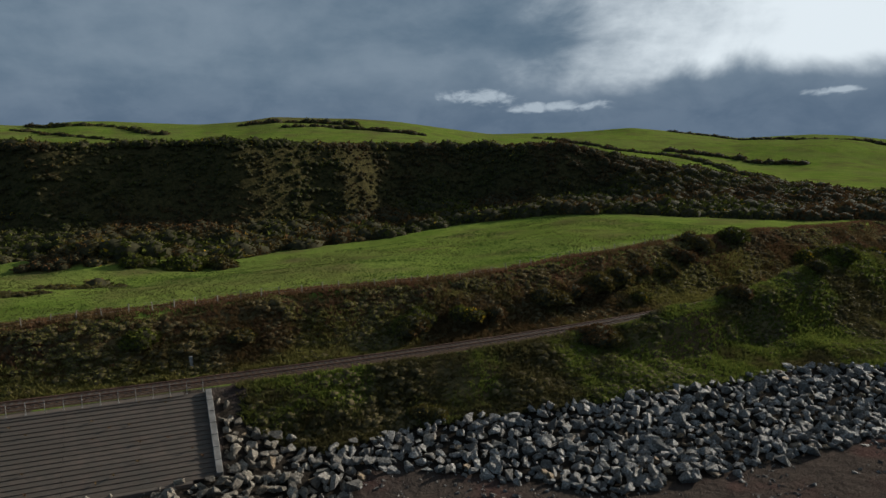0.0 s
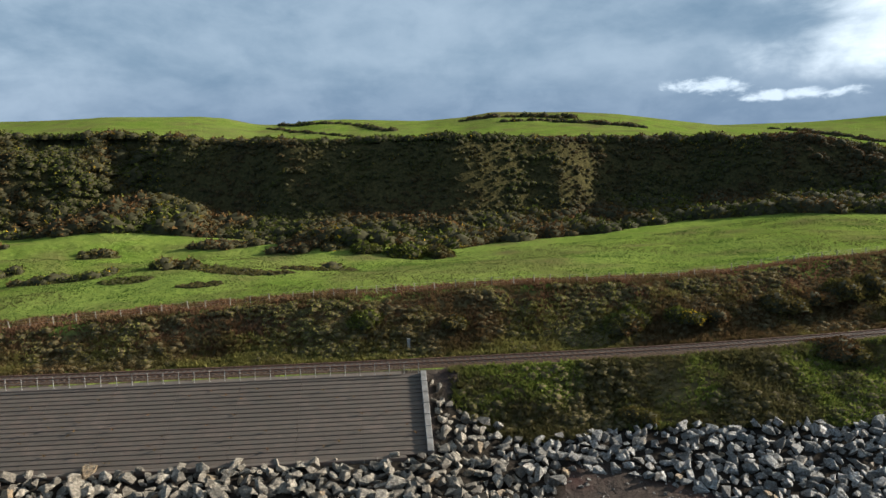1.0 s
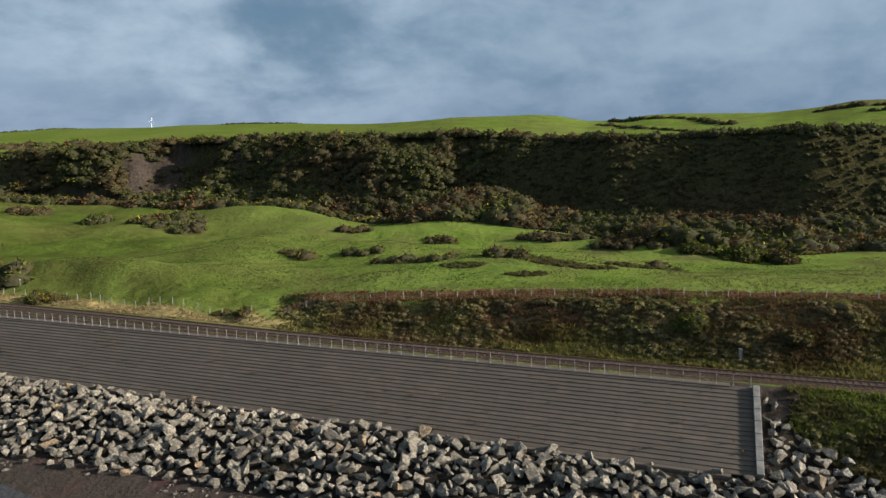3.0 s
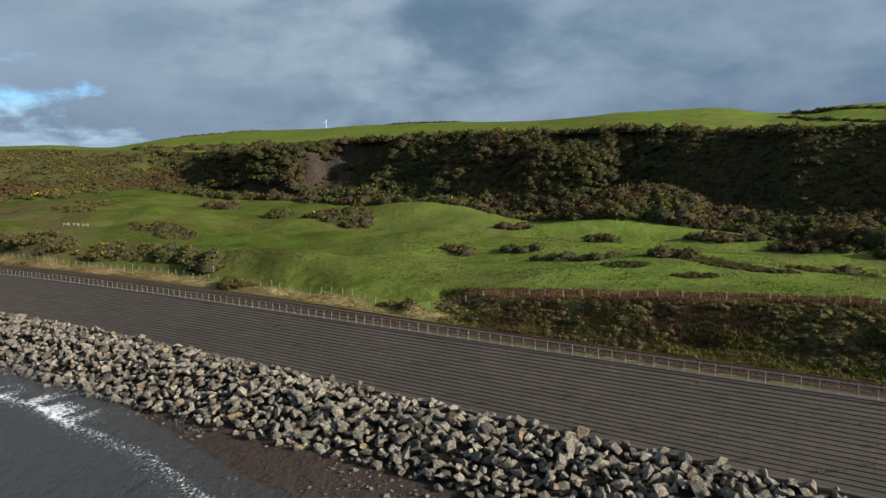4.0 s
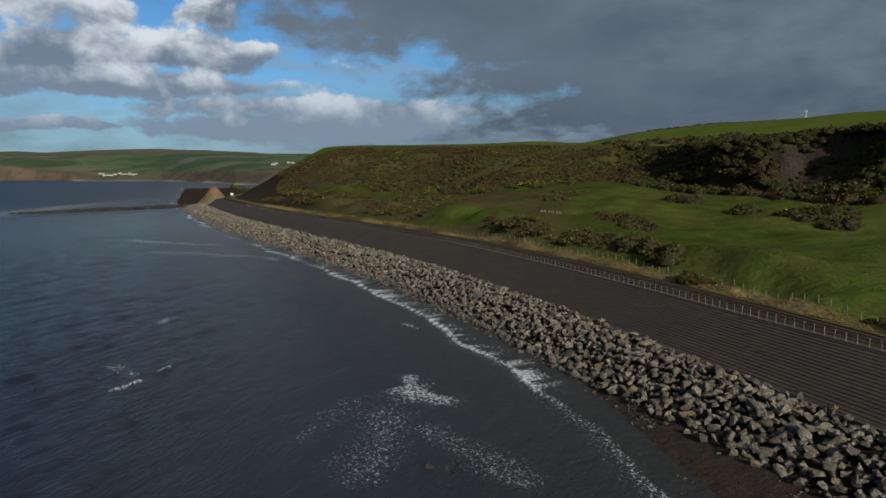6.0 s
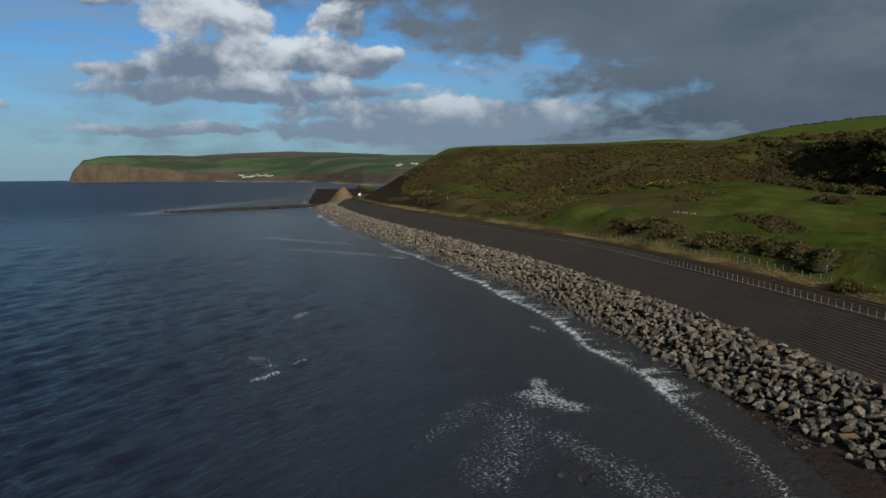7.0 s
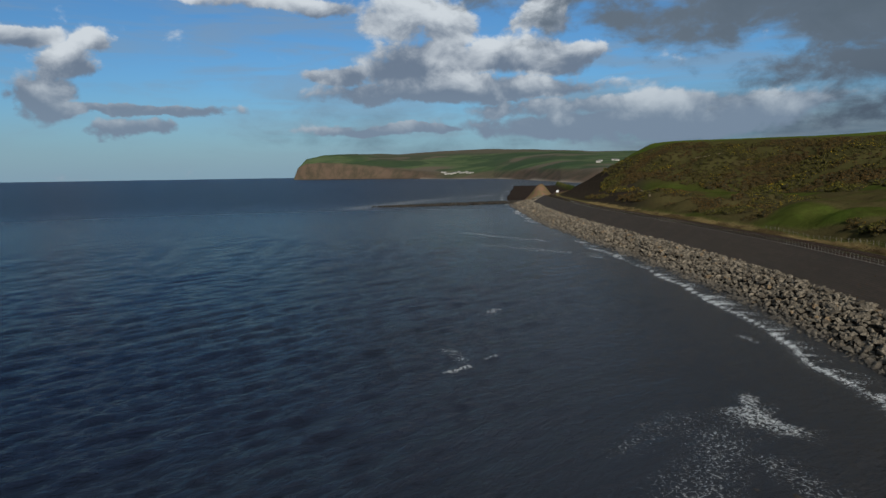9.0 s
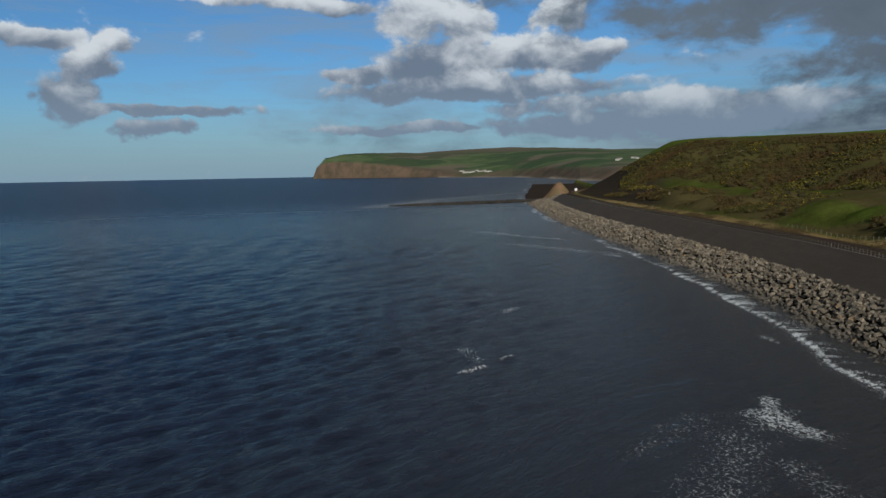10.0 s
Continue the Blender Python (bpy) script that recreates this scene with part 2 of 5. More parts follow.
def rock_mat(k, p, b):
    r = k.math("FRACT", k.math("ADD", island(k), each(k)))
    c = k.mix(r, (0.092, 0.077, 0.057), (0.335, 0.288, 0.222))
    sep = k.tree.nodes.new("ShaderNodeSeparateXYZ")
    k.put(sep.inputs[0], p)
    # paler, newer stone past the wall's end
    c = k.mix(k.ramp(sep.outputs[0], 2.0, 16.0), c, k.mix(r, (0.115, 0.108, 0.098), (0.350, 0.332, 0.306)))
    c = k.mix(k.ramp(r, 0.95, 0.97), c, (0.26, 0.18, 0.10))
    c = k.mix(k.ramp(k.noise(p, 1.4, 5, 0.65), 0.48, 0.76, 0.0, 0.75), c, (0.050, 0.040, 0.029))
    c = k.mix(k.ramp(k.noise(p, 4.5, 6, 0.8), 0.44, 0.58, 0.75, 0.0), c, (0.052, 0.043, 0.033))
    c = k.mix(k.ramp(k.noise(p, 3.1, 4, 0.7), 0.58, 0.70, 0.0, 0.45), c, (0.42, 0.38, 0.31))
    wet = k.ramp(k.math("ADD", sep.outputs[2], k.math("MULTIPLY", k.noise(p, 0.3, 3), 1.6)), 0.9, 1.9, 0.7, 0.0)
    c = k.mix(wet, c, (0.055, 0.052, 0.048))
    return c, k.noise(p, 2.6, 8, 0.75), 0.34


def concrete_mat(k, p, b):
    r = k.math("FRACT", k.math("ADD", island(k), each(k)))
    c = k.mix(r, (0.072, 0.050, 0.039), (0.106, 0.075, 0.058))
    c = k.mix(k.ramp(k.noise(p, 0.11, 6, 0.65), 0.42, 0.66, 0.0, 0.75), c, (0.058, 0.043, 0.034))
    runs = k.noise(k.vec("MULTIPLY", p, (1.0, 0.12, 0.12)), 0.8, 5, 0.7)
    c = k.mix(k.ramp(runs, 0.50, 0.70, 0.0, 0.6), c, (0.060, 0.050, 0.040))
    c = k.mix(k.ramp(k.noise(p, 2.2, 5, 0.7), 0.56, 0.76, 0.0, 0.6), c, (0.165, 0.150, 0.130))
    # upward faces darkened in the colour, to offset the sun on the treads
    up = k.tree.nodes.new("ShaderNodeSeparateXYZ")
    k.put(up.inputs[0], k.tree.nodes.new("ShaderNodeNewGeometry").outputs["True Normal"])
    shade_tint = k.math("MULTIPLY", k.ramp(up.outputs[2], 0.6, 0.95), k.ramp(k.noise(p, 1.1, 4, 0.6), 0.30, 0.60, 0.35, 0.85))
    c = k.mix(shade_tint, c, (0.052, 0.044, 0.034))
    return c, k.noise(p, 7.0, 4, 0.7), 0.02


def plain(a, b, scale=6.0, depth=0.01):
    def build(k, p, bsdf):
        n = k.noise(p, scale, 4, 0.65)
        return k.mix(k.ramp(n, 0.35, 0.65), a, b), n, depth
    return build


def metal_mat(a, b, scale):
    def build(k, p, bsdf):
        bsdf.inputs["Metallic"].default_value = 0.6
        n = k.noise(p, scale, 4)
        return k.mix(k.ramp(n, 0.35, 0.65), a, b), n, 0.004
    return build


def sea_mat(k, p, b):
    depth = k.attr("shallow")
    c = k.mix(depth, (0.003, 0.012, 0.040), (0.031, 0.029, 0.028))
    c = k.mix(k.ramp(k.noise(p, 0.02, 4), 0.4, 0.65, 0.0, 0.30), c, (0.016, 0.018, 0.020))
    c = k.mix(k.attr("milky"), c, (0.044, 0.054, 0.061))
    # foam drawn out into a net of thin threads
    torn = k.tree.nodes.new("ShaderNodeTexNoise")
    k.put(torn.inputs["Vector"], p)
    torn.inputs["Scale"].default_value, torn.inputs["Detail"].default_value = 0.6, 4.0
    cells = k.tree.nodes.new("ShaderNodeTexVoronoi")
    cells.feature = "DISTANCE_TO_EDGE"
    k.put(cells.inputs["Vector"], k.vec("ADD", p, k.vec("SCALE", torn.outputs["Color"], 2.6)))
    cells.inputs["Scale"].default_value = 1.35
    net = k.ramp(cells.outputs["Distance"], 0.0, 0.20, 1.0, 0.0)
    lace = k.noise(p, 2.3, 7, 0.75, 0.8)
    foam = k.attr("foam")
    f = k.math("ADD", k.math("MULTIPLY", foam, 0.75), k.math("ADD", k.math("MULTIPLY", k.math("SUBTRACT", lace, 0.5), 1.25), k.math("MULTIPLY", net, 0.24)))
    f = k.math("MULTIPLY", k.ramp(f, 0.42, 0.76), k.ramp(foam, 0.03, 0.22))
    c = k.mix(f, c, (0.62, 0.64, 0.65))
    k.put(b.inputs["Roughness"], k.math("ADD", k.math("MULTIPLY", f, 0.4), k.ramp(k.attr("chop"), 0.0, 1.0, 0.13, 0.36)))
    b.inputs["IOR"].default_value = 1.33
    along, across = k.vec("DOT_PRODUCT", p, (0.77, -0.64, 0.0)), k.vec("DOT_PRODUCT", p, (0.64, 0.77, 0.0))
    crests = k.tree.nodes.new("ShaderNodeCombineXYZ")
    k.put(crests.inputs[0], k.math("MULTIPLY", along, 0.42)), k.put(crests.inputs[1], across)
    w = crests.outputs[0]
    h = k.math("ADD", k.math("MULTIPLY", k.noise(w, 0.16, 2, 0.5), 0.18), k.math("ADD", k.math("MULTIPLY", k.noise(w, 0.75, 4, 0.65, 0.5), 0.40), k.math("MULTIPLY", k.noise(w, 1.9, 4, 0.65, 0.5), 0.20)))
    return c, k.math("MULTIPLY", h, k.ramp(depth, 0.15, 0.9, 1.0, 0.6)), 2.0


def far_mat(k, p, b):
    wide, mid = k.noise(p, 0.0016, 3), k.noise(p, 0.006, 5, 0.6)
    # field greens paled and greyed, with distance haze put into the colour
    c = k.mix(k.ramp(mid, 0.4, 0.6), (0.052, 0.085, 0.034), (0.092, 0.122, 0.055))
    c = k.mix(k.ramp(wide, 0.50, 0.58), c, (0.125, 0.105, 0.075))
    # dark green patches: varied fields, and cloud shadow painted over them
    c = k.mix(k.ramp(k.noise(p, 0.0035, 2), 0.52, 0.56, 0.0, 0.7), c, (0.035, 0.060, 0.028))
    cliff = k.mix(k.ramp(k.noise(p, 0.02, 6, 0.65), 0.35, 0.65), (0.112, 0.080, 0.058), (0.066, 0.055, 0.038))
    sep = k.tree.nodes.new("ShaderNodeSeparateXYZ")
    k.put(sep.inputs[0], p)
    c = k.mix(k.ramp(k.math("ADD", sep.outputs[2], k.math("MULTIPLY", wide, 60.0)), 138, 168, 0.0, 0.85), c, (0.105, 0.088, 0.062))
    c = k.mix(k.attr("cliff"), c, cliff)
    return k.mix(k.attr("sand"), c, (0.30, 0.255, 0.205)), mid, 6.0


M = {}
M["ground"] = material("turf_soil_and_shingle", ground_mat, 1.0, 0.0)
M["gorse"] = material("gorse", leaf_mat((0.028, 0.034, 0.008), (0.078, 0.084, 0.018), (0.36, 0.23, 0.012), 0.10, rust=(0.098, 0.050, 0.024)), 1.0, 0.0, 0.12)
M["flower"] = material("flowering_gorse", leaf_mat((0.034, 0.042, 0.008), (0.094, 0.098, 0.018), (0.38, 0.25, 0.012), 0.20, rust=(0.088, 0.062, 0.022)), 1.0, 0.0, 0.2)
M["heath"] = material("heath_scrub", leaf_mat((0.046, 0.046, 0.012), (0.118, 0.108, 0.028), (0.40, 0.27, 0.013), 0.22, rust=(0.112, 0.066, 0.028), rust_scale=0.03), 1.0, 0.0, 0.2)
# twig colour kept near black, to carry the shade among the leaves
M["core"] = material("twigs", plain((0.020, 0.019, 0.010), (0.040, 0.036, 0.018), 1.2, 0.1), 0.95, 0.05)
M["stems"] = material("dead_stems", plain((0.050, 0.042, 0.020), (0.085, 0.066, 0.034), 1.6, 0.08), 0.95, 0.05)
M["bank"] = material("rank_grass_and_bracken", leaf_mat((0.080, 0.076, 0.020), (0.185, 0.165, 0.050), rust=(0.095, 0.056, 0.030), rust_scale=0.06), 1.0, 0.0, 0.35)
M["bracken"] = material("dead_bracken", leaf_mat((0.082, 0.041, 0.022), (0.155, 0.090, 0.048), rust=(0.105, 0.073, 0.031), rust_scale=0.16), 1.0, 0.0, 0.3)
M["shore"] = material("shore_grass", leaf_mat((0.060, 0.085, 0.014), (0.150, 0.165, 0.034), rust=(0.080, 0.062, 0.030), rust_scale=0.09), 1.0, 0.0, 0.35)
M["turf"] = material("turf_tufts", leaf_mat((0.042, 0.076, 0.014), (0.082, 0.118, 0.024), rust=(0.115, 0.118, 0.038), rust_scale=0.05), 1.0, 0.0, 0.35)
M["dry"] = material("dead_grass", leaf_mat((0.22, 0.165, 0.075), (0.33, 0.25, 0.12)), 1.0, 0.0, 0.3)
M["rock"] = material("armour_stone", rock_mat, 0.8, 0.3)
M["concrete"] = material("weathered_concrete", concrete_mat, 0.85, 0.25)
M["pier"] = material("pale_concrete", plain((0.115, 0.105, 0.094), (0.18, 0.168, 0.152), 1.5, 0.02), 0.85, 0.25)
M["ballast"] = material("ballast", plain((0.026, 0.016, 0.010), (0.064, 0.040, 0.026), 5.0, 0.10), 0.95, 0.1)
M["rust"] = material("rusty_rail", plain((0.150, 0.078, 0.048), (0.095, 0.050, 0.032), 5.0, 0.004), 0.7, 0.3)
M["sleeper"] = material("sleeper", plain((0.022, 0.016, 0.012), (0.042, 0.031, 0.025), 4.0, 0.01), 0.9, 0.2)
M["steel"] = material("galvanised_steel", metal_mat((0.20, 0.19, 0.17), (0.27, 0.26, 0.24), 6.0), 0.55, 0.4)
M["wood"] = material("weathered_timber", plain((0.20, 0.18, 0.145), (0.125, 0.11, 0.085), 5.0, 0.01), 0.9, 0.15)
M["path"] = material("trodden_earth", plain((0.22, 0.17, 0.10), (0.15, 0.12, 0.07), 0.8, 0.03), 0.95, 0.1)
M["white"] = material("white_paint", plain((0.62, 0.63, 0.64), (0.50, 0.51, 0.52), 1.2, 0.004), 0.55, 0.4)
M["limewash"] = material("limewash", plain((0.40, 0.39, 0.36), (0.28, 0.27, 0.25), 0.5, 0.01), 0.85, 0.2)
M["slate"] = material("slate_roof", plain((0.13, 0.13, 0.14), (0.22, 0.21, 0.20), 0.8, 0.02), 0.8, 0.3)
M["reef"] = material("wet_dark_rock", plain((0.018, 0.015, 0.012), (0.038, 0.032, 0.025), 1.5, 0.08), 0.6, 0.3)
M["sea"] = material("sea_water", sea_mat, 0.16, 0.28)
M["far"] = material("far_fields_and_cliffs", far_mat, 0.95, 0.1)

# ---- mesh helpers ----


def mesh_np(name, V, F, smooth=False, attrs=None):
    """A mesh from an array of places and an array of triangles or quads, with float attributes on its points."""
    V, F = np.asarray(V, dtype=np.float32), np.asarray(F, dtype=np.int32)
    me = bpy.data.meshes.new(name)
    n, c = F.shape
    me.vertices.add(len(V)), me.loops.add(n * c), me.polygons.add(n)
    me.vertices.foreach_set("co", V.ravel())
    me.loops.foreach_set("vertex_index", F.ravel())
    me.polygons.foreach_set("loop_start", np.arange(0, n * c, c, dtype=np.int32))
    me.polygons.foreach_set("use_smooth", np.full(n, smooth))
    for key, values in (attrs or {}).items():
        me.attributes.new(key, "FLOAT", "POINT").data.foreach_set("value", np.asarray(values, dtype=np.float32).ravel())
    me.update(calc_edges=True)
    return me


def thing(name, me, mat, label, category, group="", kind=""):
    ob = new(name, me)
    if me is not None and not me.materials:
        me.materials.append(mat)
    return tagged(ob, label, category, group, kind)


def part(name, me, mat, parent, label="", at=None, kind=""):
    ob = new(name, me)
    if not me.materials:
        me.materials.append(mat)
    ob.parent = parent
    if at is not None:
        ob.matrix_basis = at
    return tagged(ob, label, "", "", kind)


def joined(variants, places, turns, sizes, stretch=None):
    """One mesh's arrays: variants (V, F) set down at places, turned about z by turns, scaled by sizes."""
    vs, fs, base = [], [], 0
    which = np.arange(len(places)) % len(variants)
    for j, (V, F) in enumerate(variants):
        idx = np.nonzero(which == j)[0]
        if not len(idx):
            continue
        c, s = np.cos(turns[idx])[:, None], np.sin(turns[idx])[:, None]
        S = sizes[idx] if sizes.ndim == 2 else np.repeat(sizes[idx][:, None], 3, 1)
        x, y, z = (V[None, :, a] * S[:, a:a + 1] for a in range(3))
        P = np.stack([x * c - y * s, x * s + y * c, z], -1) + places[idx][:, None, :]
        vs.append(P.reshape(-1, 3))
        fs.append((F[None] + (np.arange(len(idx)) * len(V))[:, None, None] + base).reshape(-1, F.shape[1]))
        base += len(idx) * len(V)
    return np.concatenate(vs), np.concatenate(fs)


def box(x0, x1, y0, y1, z0, z1):
    V = np.array([(x, y, z) for x in (x0, x1) for y in (y0, y1) for z in (z0, z1)], dtype=float)
    F = np.array([(0, 1, 3, 2), (4, 6, 7, 5), (0, 4, 5, 1), (2, 3, 7, 6), (0, 2, 6, 4), (1, 5, 7, 3)])
    return V, F


def merge(*parts):
    vs, fs, base = [], [], 0
    for V, F in parts:
        vs.append(np.asarray(V)), fs.append(np.asarray(F) + base)
        base += len(V)
    return np.concatenate(vs), np.concatenate(fs)


def tube(points, radius, sides=6):
    """A tube along a line of points, as quads, with closed ends left out."""
    P = np.asarray(points, dtype=float)
    r = np.broadcast_to(np.asarray(radius, dtype=float), (len(P),))
    d = np.gradient(P, axis=0)
    d /= np.linalg.norm(d, axis=1, keepdims=True)
    ref = np.where(np.abs(d[:, 2:3]) > 0.9, np.array([[1.0, 0, 0]]), np.array([[0, 0, 1.0]]))
    u = np.cross(d, ref)
    u /= np.linalg.norm(u, axis=1, keepdims=True)
    w = np.cross(d, u)
    a = np.arange(sides) * 2 * math.pi / sides
    V = (P[:, None] + r[:, None, None] * (u[:, None] * np.cos(a)[None, :, None] + w[:, None] * np.sin(a)[None, :, None])).reshape(-1, 3)
    F = [(i * sides + j, i * sides + (j + 1) % sides, (i + 1) * sides + (j + 1) % sides, (i + 1) * sides + j) for i in range(len(P) - 1) for j in range(sides)]
    return V, np.array(F)


def fbm(x, y, scale, octaves=4, seed=0):
    """Smooth value noise on arrays, about -1 to 1."""
    out, amp, total = np.zeros_like(x, dtype=float), 1.0, 0.0
    for o in range(octaves):
        rng = np.random.RandomState(seed * 17 + o)
        table = rng.rand(256, 256)
        fx, fy = x / scale * 2 ** o + 100.3 * o, y / scale * 2 ** o + 57.7 * o
        ix, iy = np.floor(fx).astype(int), np.floor(fy).astype(int)
        u, v = fx - ix, fy - iy
        u, v = u * u * (3 - 2 * u), v * v * (3 - 2 * v)
        g = lambda a, b: table[a % 256, b % 256]
        n = (g(ix, iy) * (1 - u) + g(ix + 1, iy) * u) * (1 - v) + (g(ix, iy + 1) * (1 - u) + g(ix + 1, iy + 1) * u) * v
        out += (n * 2 - 1) * amp
        total += amp
        amp *= 0.5
    return out / total


def step(a, b, x):
    s = np.clip((x - a) / (b - a), 0, 1)
    return s * s * (3 - 2 * s)


# ---- lie of the land ----
# The sea wall's crest runs along x; the sea lies towards -y. WALL_Y is its line, TRACK_Y the railway's, both by x.
WX = [-720, -600, -550, -480, -413, -363, -318, -280, -255, -230, -200, -170, -130, -100, -70, -40, 0, 300]
WY = [-68, -57.5, -53.3, -46.5, -39.7, -33, -25, -18.6, -13.6, -9.6, -4.4, -1.2, 0.8, 1.1, 0.7, 0.3, -0.2, -0.2]
TX = [-720, -660, -600, -550, -480, -413, -363, -318, -280, -255, -230, -200, -181, -165, -140, -120, -100, -86, -73, -58, -40, 0, 28, 44, 64, 80, 97, 130, 200, 300]
TY = [-8, -33, -46, -47.5, -41, -34, -26.5, -18, -11, -6.2, -2, 3.0, 5.4, 6.6, 7.9, 8.0, 7.5, 7.0, 5.9, 5.0, 4.2, 3.8, 4.6, 6.0, 8.5, 12, 15, 21, 36, 60]
CREST, TOE = 9.0, 3.95          # heights of the wall's crest and foot
RUN = 8.56                      # how far the wall's foot lies out from its crest


def smooth_line(xs, ys, x):
    """A rounded line through a few stations."""
    d = np.arange(-720, 301, 2.0)
    v = np.interp(d, xs, ys)
    k = np.hanning(25)
    v = np.convolve(np.pad(v, 12, mode="edge"), k / k.sum(), mode="valid")
    return np.interp(x, d, v)


def wall_y(x):
    return smooth_line(WX, WY, x)


def track_y(x):
    return smooth_line(TX, TY, x)


# The land's rise, by bearing (degrees left of +y) from a point off the shore: bank top, foot and brow of the escarpment, skyline.
ORIGIN = (-6.0, -69.5)
BEAR = [-80, -56, -50, -42, -34, -25, -16, -7, 2, 11, 19, 26, 32, 41.5, 50, 58, 65, 72, 79, 83, 85.3, 88, 92, 100]
BANK_Z = [17, 17, 17.9, 17.5, 16.2, 14.9, 15.2, 14.9, 14.6, 13.8, 13, 12.3, 10.8, 10.0, 10.0, 9.9, 9.9, 10.4, 11, 11, 9.5, 8.5, 8, 8]
FOOT_D = [212, 205, 200, 196, 198, 204, 188, 167, 171, 187, 203, 214, 233, 264, 310, 345, 330, 390, 440, 470, 540, 600, 640, 640]
FOOT_Z = [16.8, 16.6, 16.2, 17.3, 18.6, 15.2, 12.6, 11.4, 11.8, 13, 13, 13, 17.5, 18, 20, 24, 18.5, 15.6, 16.5, 14, 11, 8, -2, -3]
BROW_D = [255, 248, 250, 243, 235, 241, 226, 202, 207, 223, 239, 250, 269, 299, 338, 420, 470, 500, 563, 600, 610, 660, 700, 700]
BROW_Z = [18.8, 19.4, 22.8, 29.5, 36.9, 37.7, 38.2, 39.1, 38.2, 38.8, 41.8, 41.5, 42.5, 41.9, 38.7, 43.7, 45.5, 46.5, 48.2, 33, 16, 6, -3, -3]
SKY_D = [900, 900, 900, 850, 800, 700, 650, 600, 600, 650, 650, 700, 750, 900, 1000, 900, 800, 700, 720, 700, 700, 720, 760, 760]
SKY_A = [-80, -55.7, -53.4, -51.2, -46.4, -44, -38.5, -33.3, -27.3, -21.5, -19.8, -16.5, -10, -7.6, -4.4, 1.6, 4, 6.3, 7.9, 9, 11.1, 13.2, 19.8, 25.6, 31.5, 38, 43, 49.7, 55, 58.9, 66, 76.5, 80, 81.7, 83, 85.3, 88, 92, 100]
SKY_E = [0.029, 0.0292, 0.0358, 0.0388, 0.0373, 0.0441, 0.0553, 0.0521, 0.0534, 0.069, 0.073, 0.078, 0.0813, 0.0752, 0.0715, 0.0745, 0.074, 0.0678, 0.0665, 0.0665, 0.0736, 0.0756, 0.0745, 0.0685, 0.0673, 0.0641, 0.0623, 0.0575, 0.0494, 0.037, 0.0368, 0.0352, 0.033, 0.0177, 0.0, -0.03, -0.04, -0.045, -0.045]
# buttresses of the escarpment: bearing, breadth in degrees, how far they stand out
SPURS = [(-31, 4.0, 6), (-15.6, 3.0, 7), (-11.0, 2.0, 3), (6.0, 3.2, 8), (-24, 2.0, 4), (29, 4.0, 5), (46, 4.0, 18)]
# swells and terraces in the low fields: centre, half-lengths, height
SWELLS = [(-104, 27, 15, 7, 2.4), (-138, 112, 26, 12, 3.2), (-84, 34, 9, 5, 0.9), (-62, 72, 20, 6, 1.3), (-20, 84, 18, 5, 1.2), (-205, 70, 22, 10, 2.0), (-250, 22, 14, 9, 3.0), (-214, 22, 10, 6, 2.0), (-330, 28, 22, 9, 2.5)]


def by_bearing(values, a):
    d = np.arange(-80, 100.5, 0.5)
    v = np.interp(d, BEAR, values)
    k = np.hanning(9)
    v = np.convolve(np.pad(v, 4, mode="edge"), k / k.sum(), mode="valid")
    return np.interp(a, d, v)


def skyline(a):
    d = np.arange(-80, 100.25, 0.25)
    v = np.interp(d, SKY_A, SKY_E)
    k = np.hanning(7)
    v = np.convolve(np.pad(v, 3, mode="edge"), k / k.sum(), mode="valid")
    return np.interp(a, d, v)


def bank_width(a, zb):
    return 4.0 + np.clip(zb - 9, 0, 10) * 0.75 + 9.0 * step(27, 34, a)


def shore_width(x):
    """Breadth of the grassy slope between the railway and the rocks, past the wall's end."""
    return np.interp(x, [5, 20, 31, 44, 59, 73, 82, 130], [5.5, 5.5, 8, 11, 14, 15.5, 20, 24])


